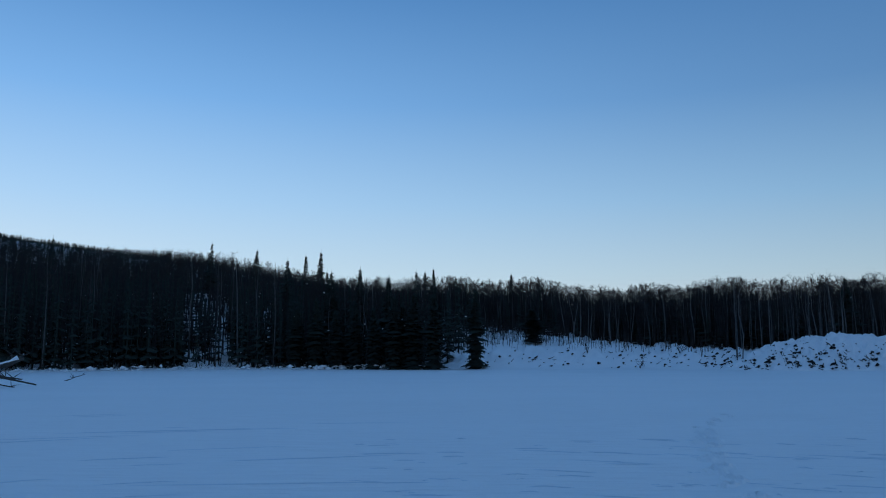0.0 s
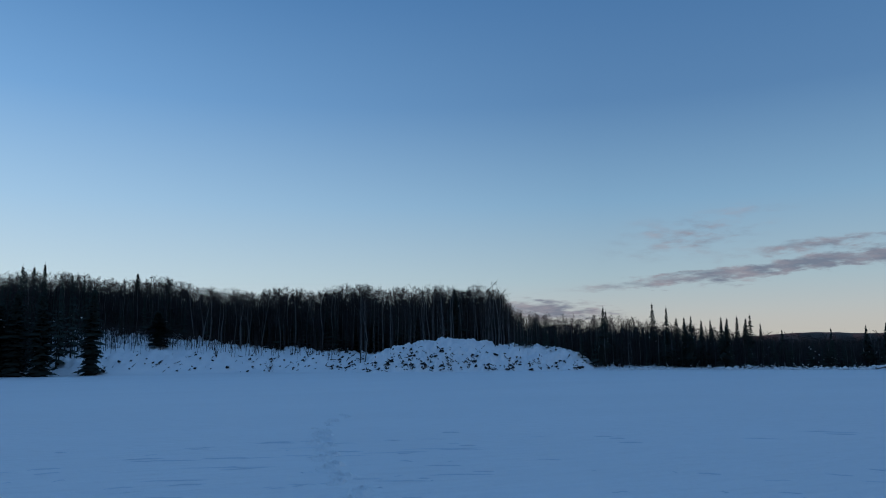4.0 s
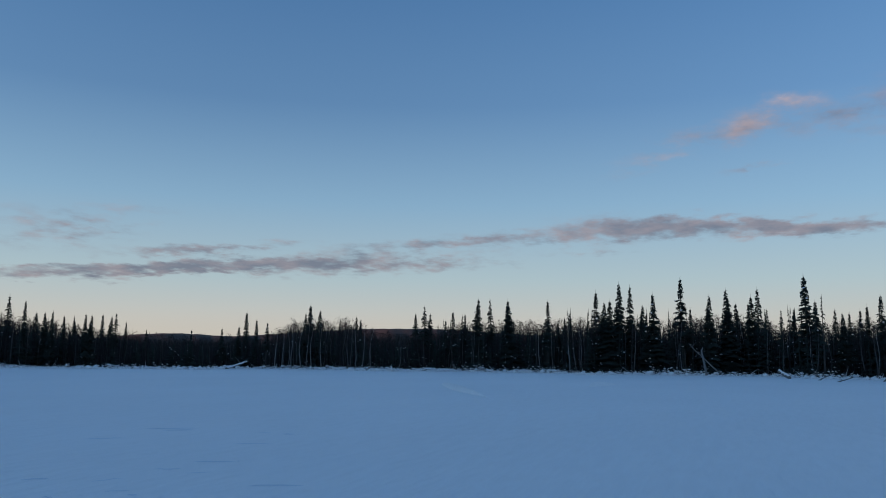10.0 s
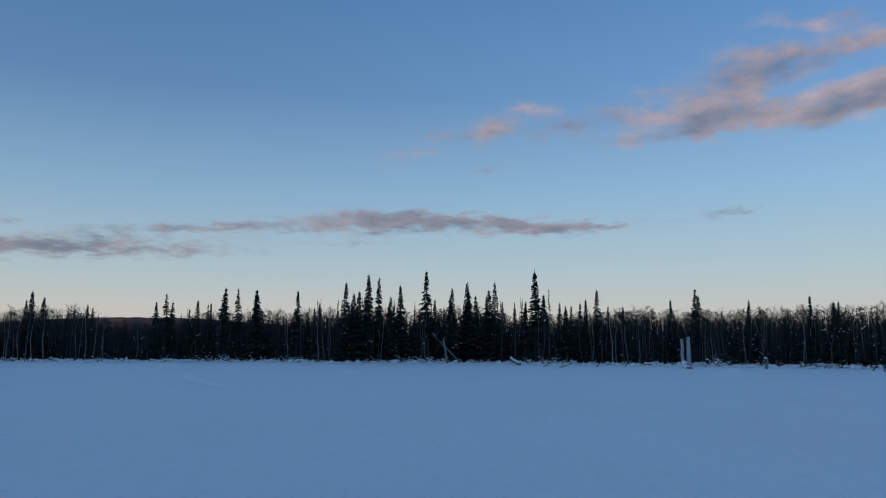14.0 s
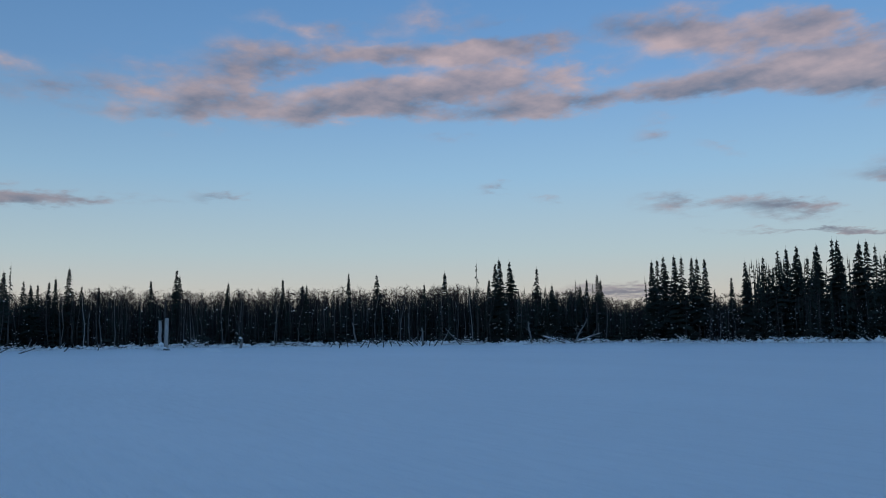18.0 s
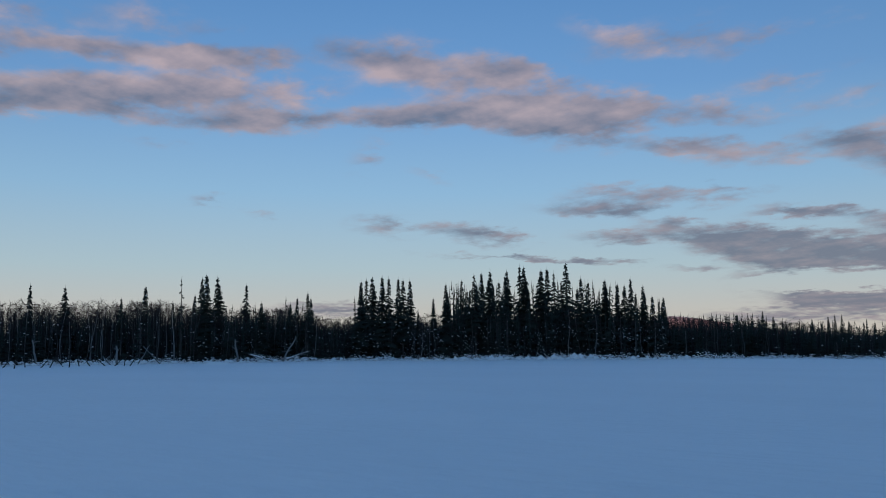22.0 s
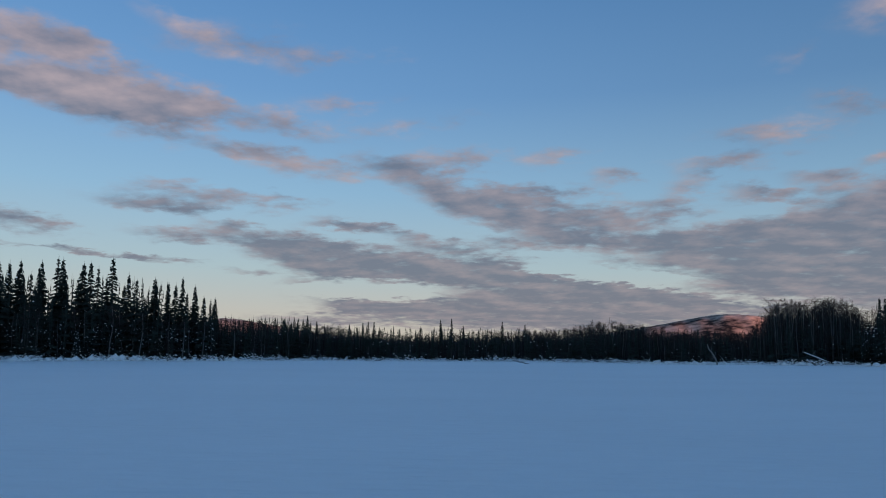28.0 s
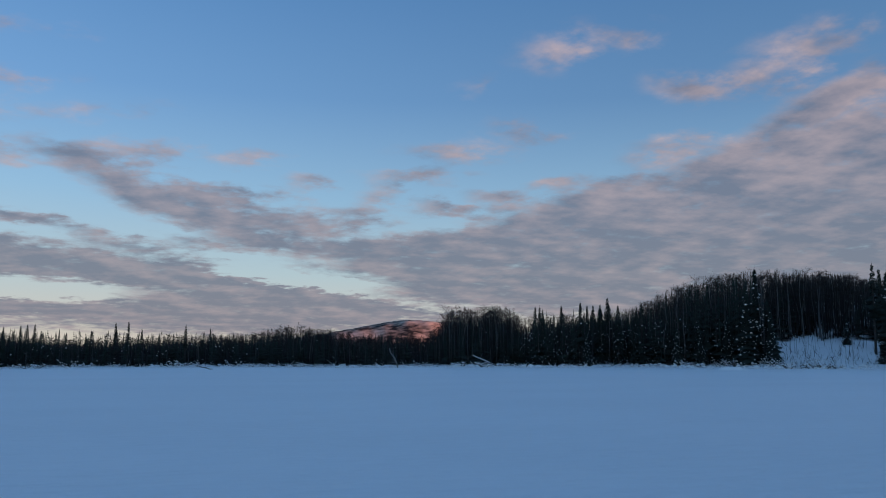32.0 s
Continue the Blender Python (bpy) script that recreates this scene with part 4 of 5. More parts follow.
# leafless birches and aspens
parts_az, parts_r, parts_h = [], [], []
for lo, hi, n, deep in ((-4, 16, 130, 100), (16, 34, 45, 100), (-31.3, -4, 520, 34), (-57, -31.3, 260, 40), (-99, -57, 420, 40), (-128, -99, 460, 34), (-139, -128, 200, 40), (-165, -139, 330, 40), (-199, -165, 500, 60), (-206, -199, 160, 40), (-240, -206, 640, 45)):
    az, r, s = wood_sites(wrng, n, lo, hi, deep)
    hgt = crown_height(az, r, wrng.uniform(0.72, 1.03, n))
    ok = hgt > 1.8
    # the open snowy banks stay clear
    ok &= ~open_ground(az, s) | ((az > 10) & (wrng.random(n) < 0.5))
    parts_az.append(az[ok]), parts_r.append(r[ok]), parts_h.append(np.minimum(hgt[ok], 12.5))
az, r, hgt = np.concatenate(parts_az), np.concatenate(parts_r), np.concatenate(parts_h)
n = len(az)
sites = (az, r, hgt, wrng.integers(0, 4, n), wrng.uniform(0, 6.28, n), wrng.uniform(0.8, 1.15, n))
stand("birch_wood_trunks", "many thin pale birch and aspen trunks in snow", [unit_trunk(k) for k in range(4)], sites, ASPEN, "woods")
stand("birch_wood_twigs", "hazy bare crowns of leafless birches", [unit_twigs(40 + k, (1.3, 1.1, 1.5, 1.2)[k], (0.45, 0.55, 0.4, 0.3)[k]) for k in range(4)], sites, TWIG, "woods")

# dark spruce thickets under and behind them, row behind row
parts_az, parts_r, parts_h, parts_w = [], [], [], []
for lo, hi, n, deep, s_lo, share in ((-4, 34, 1400, 60, 0, 0.86), (-31.3, -4, 1050, 45, 13, 0.89), (-57, -31.3, 600, 50, 0, 0.92), (-99, -57, 800, 50, 0, 0.9), (-128, -99, 600, 45, 2, 0.86), (-139, -128, 480, 45, 0, 0.95),
                                     (-165, -139, 550, 45, 0, 1.0), (-199, -165, 600, 70, 2, 0.98), (-206, -199, 320, 50, 0, 0.8), (-221, -206, 800, 30, 0, 1.0), (-240, -221, 500, 70, 16, 0.88)):
    az, r, s = wood_sites(wrng, n, lo, hi, deep)
    share_of = wrng.uniform(0.40, share, n)
    hgt = crown_height(az, r, share_of)
    ok = (hgt > 1.0) & (s > s_lo)
    ok &= ~open_ground(az, s) | ((az > 10) & (wrng.random(n) < 0.38))
    parts_az.append(az[ok]), parts_r.append(r[ok]), parts_h.append(np.minimum(hgt[ok], 10.0))
    parts_w.append((wrng.uniform(0.9, 1.5, n) + np.clip((s - 6) / 10, 0, 1) * wrng.uniform(0.3, 1.3, n) * (share_of < 0.8))[ok])
for lo, hi, n, el_lo, el_hi in ((-158, -145.5, 170, 2.2, 4.4), (-161.5, -158, 30, 1.8, 3.0), (-143.3, -139, 45, 1.8, 3.6), (-136.2, -127, 50, 1.6, 3.0), (-95.5, -79, 90, 1.8, 3.5), (-79, -68, 40, 1.4, 2.6), (-221, -206, 150, 1.8, 3.1), (-2, 12, 60, 4.0, 5.6), (-199, -165, 330, 0.5, 1.35), (-168, -160.8, 110, 1.1, 2.0)):
    az = wrng.uniform(lo, hi, n)
    r = shore_at(az) + wrng.uniform(4, 22, n)
    hgt = EYE + r * np.tan(np.radians(wrng.uniform(el_lo, el_hi, n))) - ground(az, r)
    parts_az.append(az), parts_r.append(r), parts_h.append(np.clip(hgt, 1.5, 10)), parts_w.append(wrng.uniform(1.0, 1.5, n))
az, r, hgt, wid = (np.concatenate(p) for p in (parts_az, parts_r, parts_h, parts_w))
n = len(az)
wid *= np.clip(5.0 / hgt, 0.8, 2.2)
sites = (az, r, hgt, wrng.integers(0, 3, n), wrng.uniform(0, 6.28, n), wid)
stand("spruce_thicket", "dense dark young spruces crowding the shore woods", [unit_spruce(61, 0.80, 0.02), unit_spruce(62, 1.0, 0.02), unit_spruce(63, 0.70, 0.05)], sites, NEEDLE, "woods")
# the wooded hillsides above the near shore, up to the crest
parts_az, parts_r, parts_h = [], [], []
for lo, hi, n, s_lo, s_hi in ((-8, 18, 4400, 24, 330), (18, 37, 1500, 24, 190), (18, 37, 2600, 160, 345), (-242, -222, 1300, 22, 130)):
    az, s = wrng.uniform(lo, hi, n), s_lo + (s_hi - s_lo) * wrng.random(n) ** 0.8
    r = shore_at(az) + s
    hgt = wrng.uniform(3.0, 6.0, n)
    room = crown_height(az, r, 1.0)
    hgt = np.minimum(hgt, np.maximum(room * wrng.uniform(0.85, 1.04, n), 2.2))
    ok = ((room > 1.0) | (s > 150)) & (~open_ground(az, s) | (wrng.random(n) < 0.28))
    parts_az.append(az[ok]), parts_r.append(r[ok]), parts_h.append(hgt[ok])
az, r, hgt = (np.concatenate(p) for p in (parts_az, parts_r, parts_h))
n = len(az)
sites = (az, r, hgt, wrng.integers(0, 2, n), wrng.uniform(0, 6.28, n), wrng.uniform(1.5, 2.8, n) * np.clip(4.2 / hgt, 1, 1.9))
stand("hillside_woods", "dark spruce woods covering the shaded hillside", [unit_spruce(64, 0.95, 0.02, 1.5, 4), unit_spruce(65, 0.8, 0.02, 1.5, 4)], sites, NEEDLE, "woods")

# close-set leafless stems and saplings that make the woods opaque
n = 55000
az = np.concatenate([wrng.uniform(-240, 34, 34000), wrng.uniform(-31.3, 3, 9000), wrng.uniform(-57, -31.3, 2500), wrng.uniform(-240, -206, 2500), wrng.uniform(2, 34, 7000)])
s = 5 + 60 * wrng.random(n) ** 1.1
s = np.where((az > -33) & (az < -9), s + 10 + 2.5 * np.sin(az * 2.3) + 2.5 * np.sin(az * 5.9), s)
s = np.where((az >= -9) & (az < 1.3), s + np.interp(az, (-9, -3, 1.3), (18, 26, 24)) + 3 * np.sin(az * 3.1), s)
s = np.where((az < -221.5) & (az > -232), s + 13, s)
s[48000:] += 30
r = shore_at(az) + s
hgt = np.minimum(crown_height(az, r, 0.50 + 0.47 * wrng.random(n) ** 0.6), 10.0)
ok = (hgt > 0.8) & (~open_ground(az, s) | ((az > 10) & (wrng.random(n) < 0.33)))
p = polar(az, r, ground(az, r) - 0.1)[ok]
tip = p + wrng.normal(0, 0.05, p.shape) * hgt[ok][:, None] * (1, 1, 0) + np.stack([0 * hgt[ok], 0 * hgt[ok], hgt[ok]], -1)
side = p + (tip - p) * wrng.uniform(0.45, 0.8, (len(p), 1))
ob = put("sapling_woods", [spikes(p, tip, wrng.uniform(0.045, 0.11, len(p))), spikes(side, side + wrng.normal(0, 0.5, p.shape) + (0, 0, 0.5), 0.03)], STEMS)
tagged(ob, "close-set leafless stems toned to the gloom inside the woods", "woods", kind="stuff")
# crossing side branches at all heights of the woods
n = 42000
az = np.concatenate([wrng.uniform(2, 34, 17000), wrng.uniform(-31, 2, 6000), wrng.uniform(-234, -31, 19000)])
s = np.where(az > 2, 4 + 75 * wrng.random(n), 4 + 22 * wrng.random(n))
s = np.where((az > -33) & (az < 1.3), s + np.interp(az, (-33, -9, -3, 1.3), (10, 18, 26, 24)), s)
s = np.where(az < -221.5, s + 13, s)
r = shore_at(az) + s
p = polar(az, r, ground(az, r) + np.clip(crown_height(az, r, 0.97), 0.3, 10) * (0.12 + 0.86 * wrng.random(n)))[~open_ground(az, s) | (wrng.random(n) < 0.2)]
d = wrng.normal(0, 1, p.shape) * (0.42, 0.42, 0.26)
ob = put("side_branches", [spikes(p - d, p + d, wrng.uniform(0.012, 0.035, len(p))), spikes(p, p + d[:, [1, 0, 2]] * 0.8 + (0, 0, 0.15), 0.014)], TWIG)
tagged(ob, "crossing bare side branches inside the woods", "woods", kind="stuff")
# fine twigs that thicken the birch crowns: a vase of twigs for each hidden tree
hz_az = np.concatenate([wrng.uniform(lo, hi, n) for lo, hi, n in ((-31.3, 2, 640), (2, 20, 520), (20, 34, 220), (-47, -31.3, 110), (-65.5, -57.5, 45), (-127, -65.5, 360), (-139, -127, 80), (-199, -183, 130), (-205, -199, 60), (-229, -213, 200))])
n = len(hz_az)
s = 7 + 30 * wrng.random(n)
s = np.where((hz_az > -20) & (hz_az < 1.5), s + np.interp(hz_az, (-12, -3), (7, 22)), s)
s = np.where(hz_az > 10, s + 60 * wrng.random(n), s)
s = np.where(hz_az < -213, s + 10, s)
r = shore_at(hz_az) + s
full = crown_height(hz_az, r, 1.0)
ok = (full > 2.0) & (full < 14)
foot, tall, per = polar(hz_az, r, ground(hz_az, r))[ok], (full * wrng.uniform(0.76, 1.04, n))[ok], 52
m = len(tall)
up = wrng.random((m, per)) ** 0.7
wide = (0.12 + 0.9 * np.sin(np.clip(up * 0.9 + 0.12, 0, 1) * math.pi)) * np.minimum(tall, 6.5)[:, None] * 0.16
ang, out = wrng.uniform(0, 6.28, (m, per)), np.sqrt(wrng.random((m, per)))
p = foot[:, None] + np.stack([np.cos(ang) * out * wide, np.sin(ang) * out * wide, tall[:, None] * (0.50 + 0.50 * up)], -1)
d = np.stack([np.cos(ang), np.sin(ang), 0.9 + 0 * ang], -1) * wrng.uniform(0.12, 0.36, (m, per, 1)) + wrng.normal(0, 0.10, p.shape)
p, d = p.reshape(-1, 3), d.reshape(-1, 3)
ob = put("crown_twigs", [spikes(p - d, p + d * 0.9, wrng.uniform(0.009, 0.018, len(p))), spikes(p, p + d[:, [1, 0, 2]] * 0.8, 0.009)], TWIG)
tagged(ob, "fine bare twigs of the birch crowns", "woods", kind="stuff")
n = 1900
az = np.concatenate([wrng.uniform(-19, 1.5, 500), wrng.uniform(-9, 1.5, n - 500)])
r = shore_at(az) + np.where(az > -9, 8 + 23 * wrng.random(n) ** 0.6, wrng.uniform(5, 15, n))
p = polar(az, r, ground(az, r) - 0.05)
tip = p + wrng.normal(0, 0.12, p.shape) + np.stack([0 * az, 0 * az, wrng.uniform(0.8, 3.0, n)], -1)
az = wrng.uniform(-231, -221.9, 110)
r = shore_at(az) + wrng.uniform(5, 16, 110)
p2 = polar(az, r, ground(az, r) - 0.05)
p = np.concatenate([p, p2])
tip = np.concatenate([tip, p2 + wrng.normal(0, 0.35, p2.shape) + np.stack([0 * az, 0 * az, wrng.uniform(0.4, 3.2, 110)], -1)])
n = len(p)
ob = put("bank_saplings", [spikes(p, tip, wrng.uniform(0.015, 0.035, n))], TWIG)
tagged(ob, "thin bare saplings on the snowy bank", "saplings", kind="stuff")

# shore brush and snow lumps along the ice edge
n = 5200
az = wrng.uniform(-236, -37.8, n)
az = np.concatenate([az, wrng.uniform(1, 32, 700)])
r = shore_at(az) + wrng.gamma(2.0, 2.2, len(az)) + 0.6
p = polar(az, r, ground(az, r) - 0.05)
d = wrng.normal(0, 1, p.shape) * (0.5, 0.5, 0.25) + (0, 0, 0.9)
d *= wrng.uniform(0.3, 1.3, (len(p), 1))
ob = put("shore_brush", [spikes(p, p + d, 0.014), spikes(p + d * 0.4, p + d * 0.4 + wrng.normal(0, 0.3, p.shape), 0.010)], TWIG)
tagged(ob, "low bare willow brush along the snowy shore", "brush", kind="stuff")
n = 6500
az = np.concatenate([wrng.uniform(-236, -37.8, n), wrng.uniform(1, 32, 700)])
r = shore_at(az) + wrng.gamma(1.3, 1.5, len(az)) - 0.6
hi_z = np.where(wrng.random(len(az)) < 0.3, wrng.uniform(0.2, 0.7, len(az)), 0.02)
ob = put("snow_lumps", [lumps(polar(az, r, ground(az, r) + hi_z * 0.35), (0.04 + 0.22 * wrng.random(len(az)) ** 2.5) * np.where((az < -164) & (az > -192), 0.6, 1.0), wrng, 0.6)], CLUMP)
tagged(ob, "lumps of snow caught on brush along the shore", "snow", kind="stuff")
n = 2600
az = wrng.uniform(-234, -38.5, n)
clump_at = np.sin(az * 5.1) + np.sin(az * 12.7 + 2) + np.sin(az * 31.0)
r = shore_at(az) - 0.9 + 1.1 * wrng.random(n)
size = (0.05 + 0.17 * wrng.random(n) ** 2) * np.where(clump_at > 0.3, 1.25, 0.6) * np.where((az < -146) & (az > -163), 1.6, 1.0) * np.where((az < -164) & (az > -192), 0.6, 1.0)
ob = put("shore_snow", [lumps(polar(az, r, size * 0.4 * wrng.random(n)), size, wrng, 0.95)], CLUMP)
tagged(ob, "ragged white snow lumps fringing the ice edge", "snow", kind="stuff")
az = np.concatenate([wrng.uniform(5.3, 9.2, 110), wrng.uniform(2, 5.3, 30), wrng.uniform(9.2, 28, 60)])
r = shore_at(az) - 1.2 + 1.6 * wrng.random(len(az))
ob = put("snow_heaps", [lumps(polar(az, r, 0.05 + 0.35 * wrng.random(len(az)) ** 2), 0.08 + 0.26 * wrng.random(len(az)) ** 2, wrng, 0.8)], CLUMP)
tagged(ob, "snow heaped over fallen branches at the ice edge", "snow", kind="stuff")
# snow caught up in the branches of the front woods
az = np.concatenate([wrng.uniform(-232, 30, 800), wrng.uniform(-222, -205, 900), wrng.uniform(-161, -139, 900), wrng.uniform(-139, -100, 700), wrng.uniform(-98, -57, 350)])
n = len(az)
r = shore_at(az) + wrng.uniform(0.8, 6.5, n)
z = ground(az, r) + 0.25 + np.clip(crown_height(az, r, 1.0) * 0.62, 0.3, 4.5) * wrng.random(n) ** 1.5
ok = ~((az > -38) & (az < 1))
ob = put("branch_snow", [lumps(polar(az, r, z)[ok], (0.02 + 0.06 * wrng.random(n) ** 2)[ok], wrng, 0.6)], CLUMP)
tagged(ob, "specks of snow held on twigs in the dark woods", "snow", kind="stuff")
# snow-crusted stalks and twigs that fray the edge of the ice
n = 4200
az = np.concatenate([wrng.uniform(-236, -37.8, n), wrng.uniform(2, 32, 260)])
r = shore_at(az) + wrng.gamma(1.3, 1.5, len(az)) + 0.2
p = polar(az, r, ground(az, r) - 0.04)
tuft = 0.35 + 0.65 * (np.sin(az * 7.3) + np.sin(az * 17.9 + 1) > 0.4)
d = (wrng.normal(0, 1, p.shape) * (0.8, 0.8, 0.3) + (0, 0, 0.6)) * (wrng.uniform(0.1, 0.75, len(az)) * tuft)[:, None]
ob = put("crusted_stalks", [spikes(p, p + d, wrng.uniform(0.02, 0.06, len(az)))], CLUMP)
tagged(ob, "snow-crusted stalks fraying the edge of the ice", "brush", kind="stuff")


# ---------------------------------------------------------------- the lodge
LODGE_TOP = [(-19.0, 0.3), (-20.5, 1.2), (-21.5, 1.95), (-22.6, 2.6), (-24.5, 3.15), (-26.3, 3.5), (-28.0, 3.4), (-29.1, 3.1), (-30.0, 2.72), (-31.0, 2.80), (-33.0, 2.65), (-35.2, 2.25), (-36.3, 1.4), (-37.5, 0.25), (-38.2, 0.0)]
LODGE_R = 84.0


def lodge_height(az, r):
    """Surface of the lodge: a ridge that falls steeply to the ice."""
    top = knots(LODGE_TOP, az)
    t = (r - LODGE_R) / np.where(r < LODGE_R, 7.2, 9.0)
    cross = np.clip(1 - np.abs(t) ** 1.7, 0, 1)
    x, y = np.radians(az) * LODGE_R, r
    rough = sum(h * np.sin(x * kx + y * ky + p) for kx, ky, p, h in LODGE_WAVES)
    return top * cross + rough * np.clip(top * cross, 0, 1)


vrng = np.random.default_rng(17)
LODGE_WAVES = []
for k in range(26):
    wave, way = 0.55 * 1.085 ** k, vrng.uniform(0, 6.28)
    LODGE_WAVES.append((math.cos(way) * 6.28 / wave, math.sin(way) * 6.28 / wave, vrng.uniform(0, 6.28), 0.042 * wave ** 0.10))
la, lr_ = np.meshgrid(np.linspace(-18.8, -38.4, 340), np.linspace(76.2, 93.4, 110))
lz = lodge_height(la, lr_) - 0.25
lz += np.clip(lz + 0.1, 0, 1) * np.random.default_rng(4).normal(0, 0.034, lz.shape)
ln = 340
i, j = np.meshgrid(np.arange(109), np.arange(ln - 1), indexing="ij")
q = np.stack([i * ln + j, i * ln + j + 1, (i + 1) * ln + j + 1, (i + 1) * ln + j], -1).reshape(-1, 4)
lodge = new("beaver_lodge")
lodge.location = spot(-29, LODGE_R)
base = np.array(spot(-29, LODGE_R))
put("snow_mantle", [(polar(la, lr_, lz).reshape(-1, 3) - base, np.concatenate([q[:, [0, 1, 2]], q[:, [0, 2, 3]]]))], SNOW, lodge, "uneven snow cover over the heap", True)
tagged(lodge, "large snow-dusted beaver lodge of mud and sticks", "beaver lodge")
lrng = np.random.default_rng(9)


def stick_mesh(seed, long, thick):
    g = np.random.default_rng(seed)
    pts = [(x * long, g.normal(0, 0.04), g.normal(0, 0.03)) for x in (-0.5, -0.15, 0.2, 0.5)]
    me = tri_mesh("stick", [tube(pts, (thick, thick * 1.1, thick * 0.9, thick * 0.6), 6)])
    me.materials.append(STICK)
    return me


def clod_mesh(seed, size):
    me = tri_mesh("clod", [lumps([(0, 0, 0), (size * 0.7, 0.05, size * 0.5), (-size * 0.7, size * 0.4, -size * 0.3), (size * 0.3, -size * 0.8, -0.06)], (size, size * 0.6, size * 0.7, size * 0.5), np.random.default_rng(seed), 1.0)])
    me.materials.append(MUD)
    return me


STICKS = [stick_mesh(1, 1.1, 0.05), stick_mesh(2, 0.8, 0.04), stick_mesh(3, 1.5, 0.06), stick_mesh(4, 0.6, 0.05)]
CLODS = [clod_mesh(5, 0.16), clod_mesh(6, 0.23), clod_mesh(7, 0.11)]


def strew(mesh, name, az, r, z, tilt, parent, origin, k=1.0):
    ob = new(name, mesh)
    ob.parent = parent
    ob.matrix_basis = Matrix.Translation(Vector(polar(az, r, z)) - Vector(origin)) @ Euler((lrng.uniform(-0.3, 0.3), tilt, radians(az) + lrng.normal(0, 0.7))).to_matrix().to_4x4() @ Matrix.Scale(k, 4)
    return ob


# dark debris lies in broken bands low on the front and thins out above
for k in range(1150):
    az = lrng.uniform(-37.2, -20.2) if k % 3 else lrng.normal(-25.0, 2.2)
    t = lrng.beta(1.5, 2.6)
    if lrng.random() < 0.25:
        t = 0.22 + 0.10 * math.sin(az * 1.3) + lrng.normal(0, 0.05)
    r = LODGE_R - 7.0 * (1 - max(t, 0.03)) ** 0.62
    z = float(lodge_height(az, r)) - 0.25
    if z < 0.05 or math.sin(az * 4.1 + r * 1.1) + math.sin(az * 9.7 - r * 2.3) + lrng.normal(0, 0.4) < 0.15:
        continue
    if lrng.random() < 0.72:
        strew(CLODS[int(lrng.integers(0, 3))], "clod", az, r, z + 0.05, lrng.uniform(-0.7, 0.7), lodge, base, lrng.uniform(0.22, 0.72))
    else:
        strew(STICKS[int(lrng.integers(0, 4))], "stick", az, r, z + 0.03, lrng.normal(0.5, 0.5), lodge, base, lrng.uniform(0.3, 0.7))

# rubble and cut stems on the open bank beside it
bank = new("bank_rubble")
bank.location = spot(-12, 84)
bbase = np.array(spot(-12, 84))
for k in range(190):
    az = -20.5 + 19.0 * lrng.random() ** 1.8
    s = lrng.gamma(2.2, 1.7)
    r = float(shore_at(az)) + s
    z = float(ground(az, r))
    if lrng.random() < 0.6:
        strew(CLODS[int(lrng.integers(0, 3))], "clod", az, r, z + 0.04, 0.0, bank, bbase, lrng.uniform(0.25, 0.8))
    else:
        strew(STICKS[int(lrng.integers(0, 4))], "stick", az, r, z + 0.10, lrng.uniform(-0.9, 0.3), bank, bbase, lrng.uniform(0.25, 0.7))
tagged(bank, "dark clods and cut sticks strewn on the snowy bank", "debris")


def bare_shrub(az, r, hgt, label, stems=9):
    g = np.random.default_rng(int(abs(az) * 100))
    root = new("bare_shrub")
    root.location = spot(az, r, float(ground(az, r)) - 0.05)
    for _ in range(stems):
        t, ln = g.uniform(0, 6.28), hgt * g.uniform(0.6, 1.1)
        tip = np.array([math.cos(t) * ln * 0.45, math.sin(t) * ln * 0.45, ln])
        tw = [(tip * k, tip * k + g.normal(0, 0.16, 3) * hgt) for k in g.uniform(0.4, 0.95, 6)]
        put("stem", [spikes([(0, 0, 0)], [tip], 0.022), spikes([a for a, b in tw], [b for a, b in tw], 0.012)], TWIG, root)
    return tagged(root, label, "shrub")


bare_shrub(-13.9, 81.5, 1.3, "leafless shrub on the snowy shore")
bare_shrub(-16.6, 84.0, 1.0, "small leafless shrub among rubble on the bank")
bare_shrub(-10.3, 85.0, 1.1, "small bare shrub on the snowy bank")


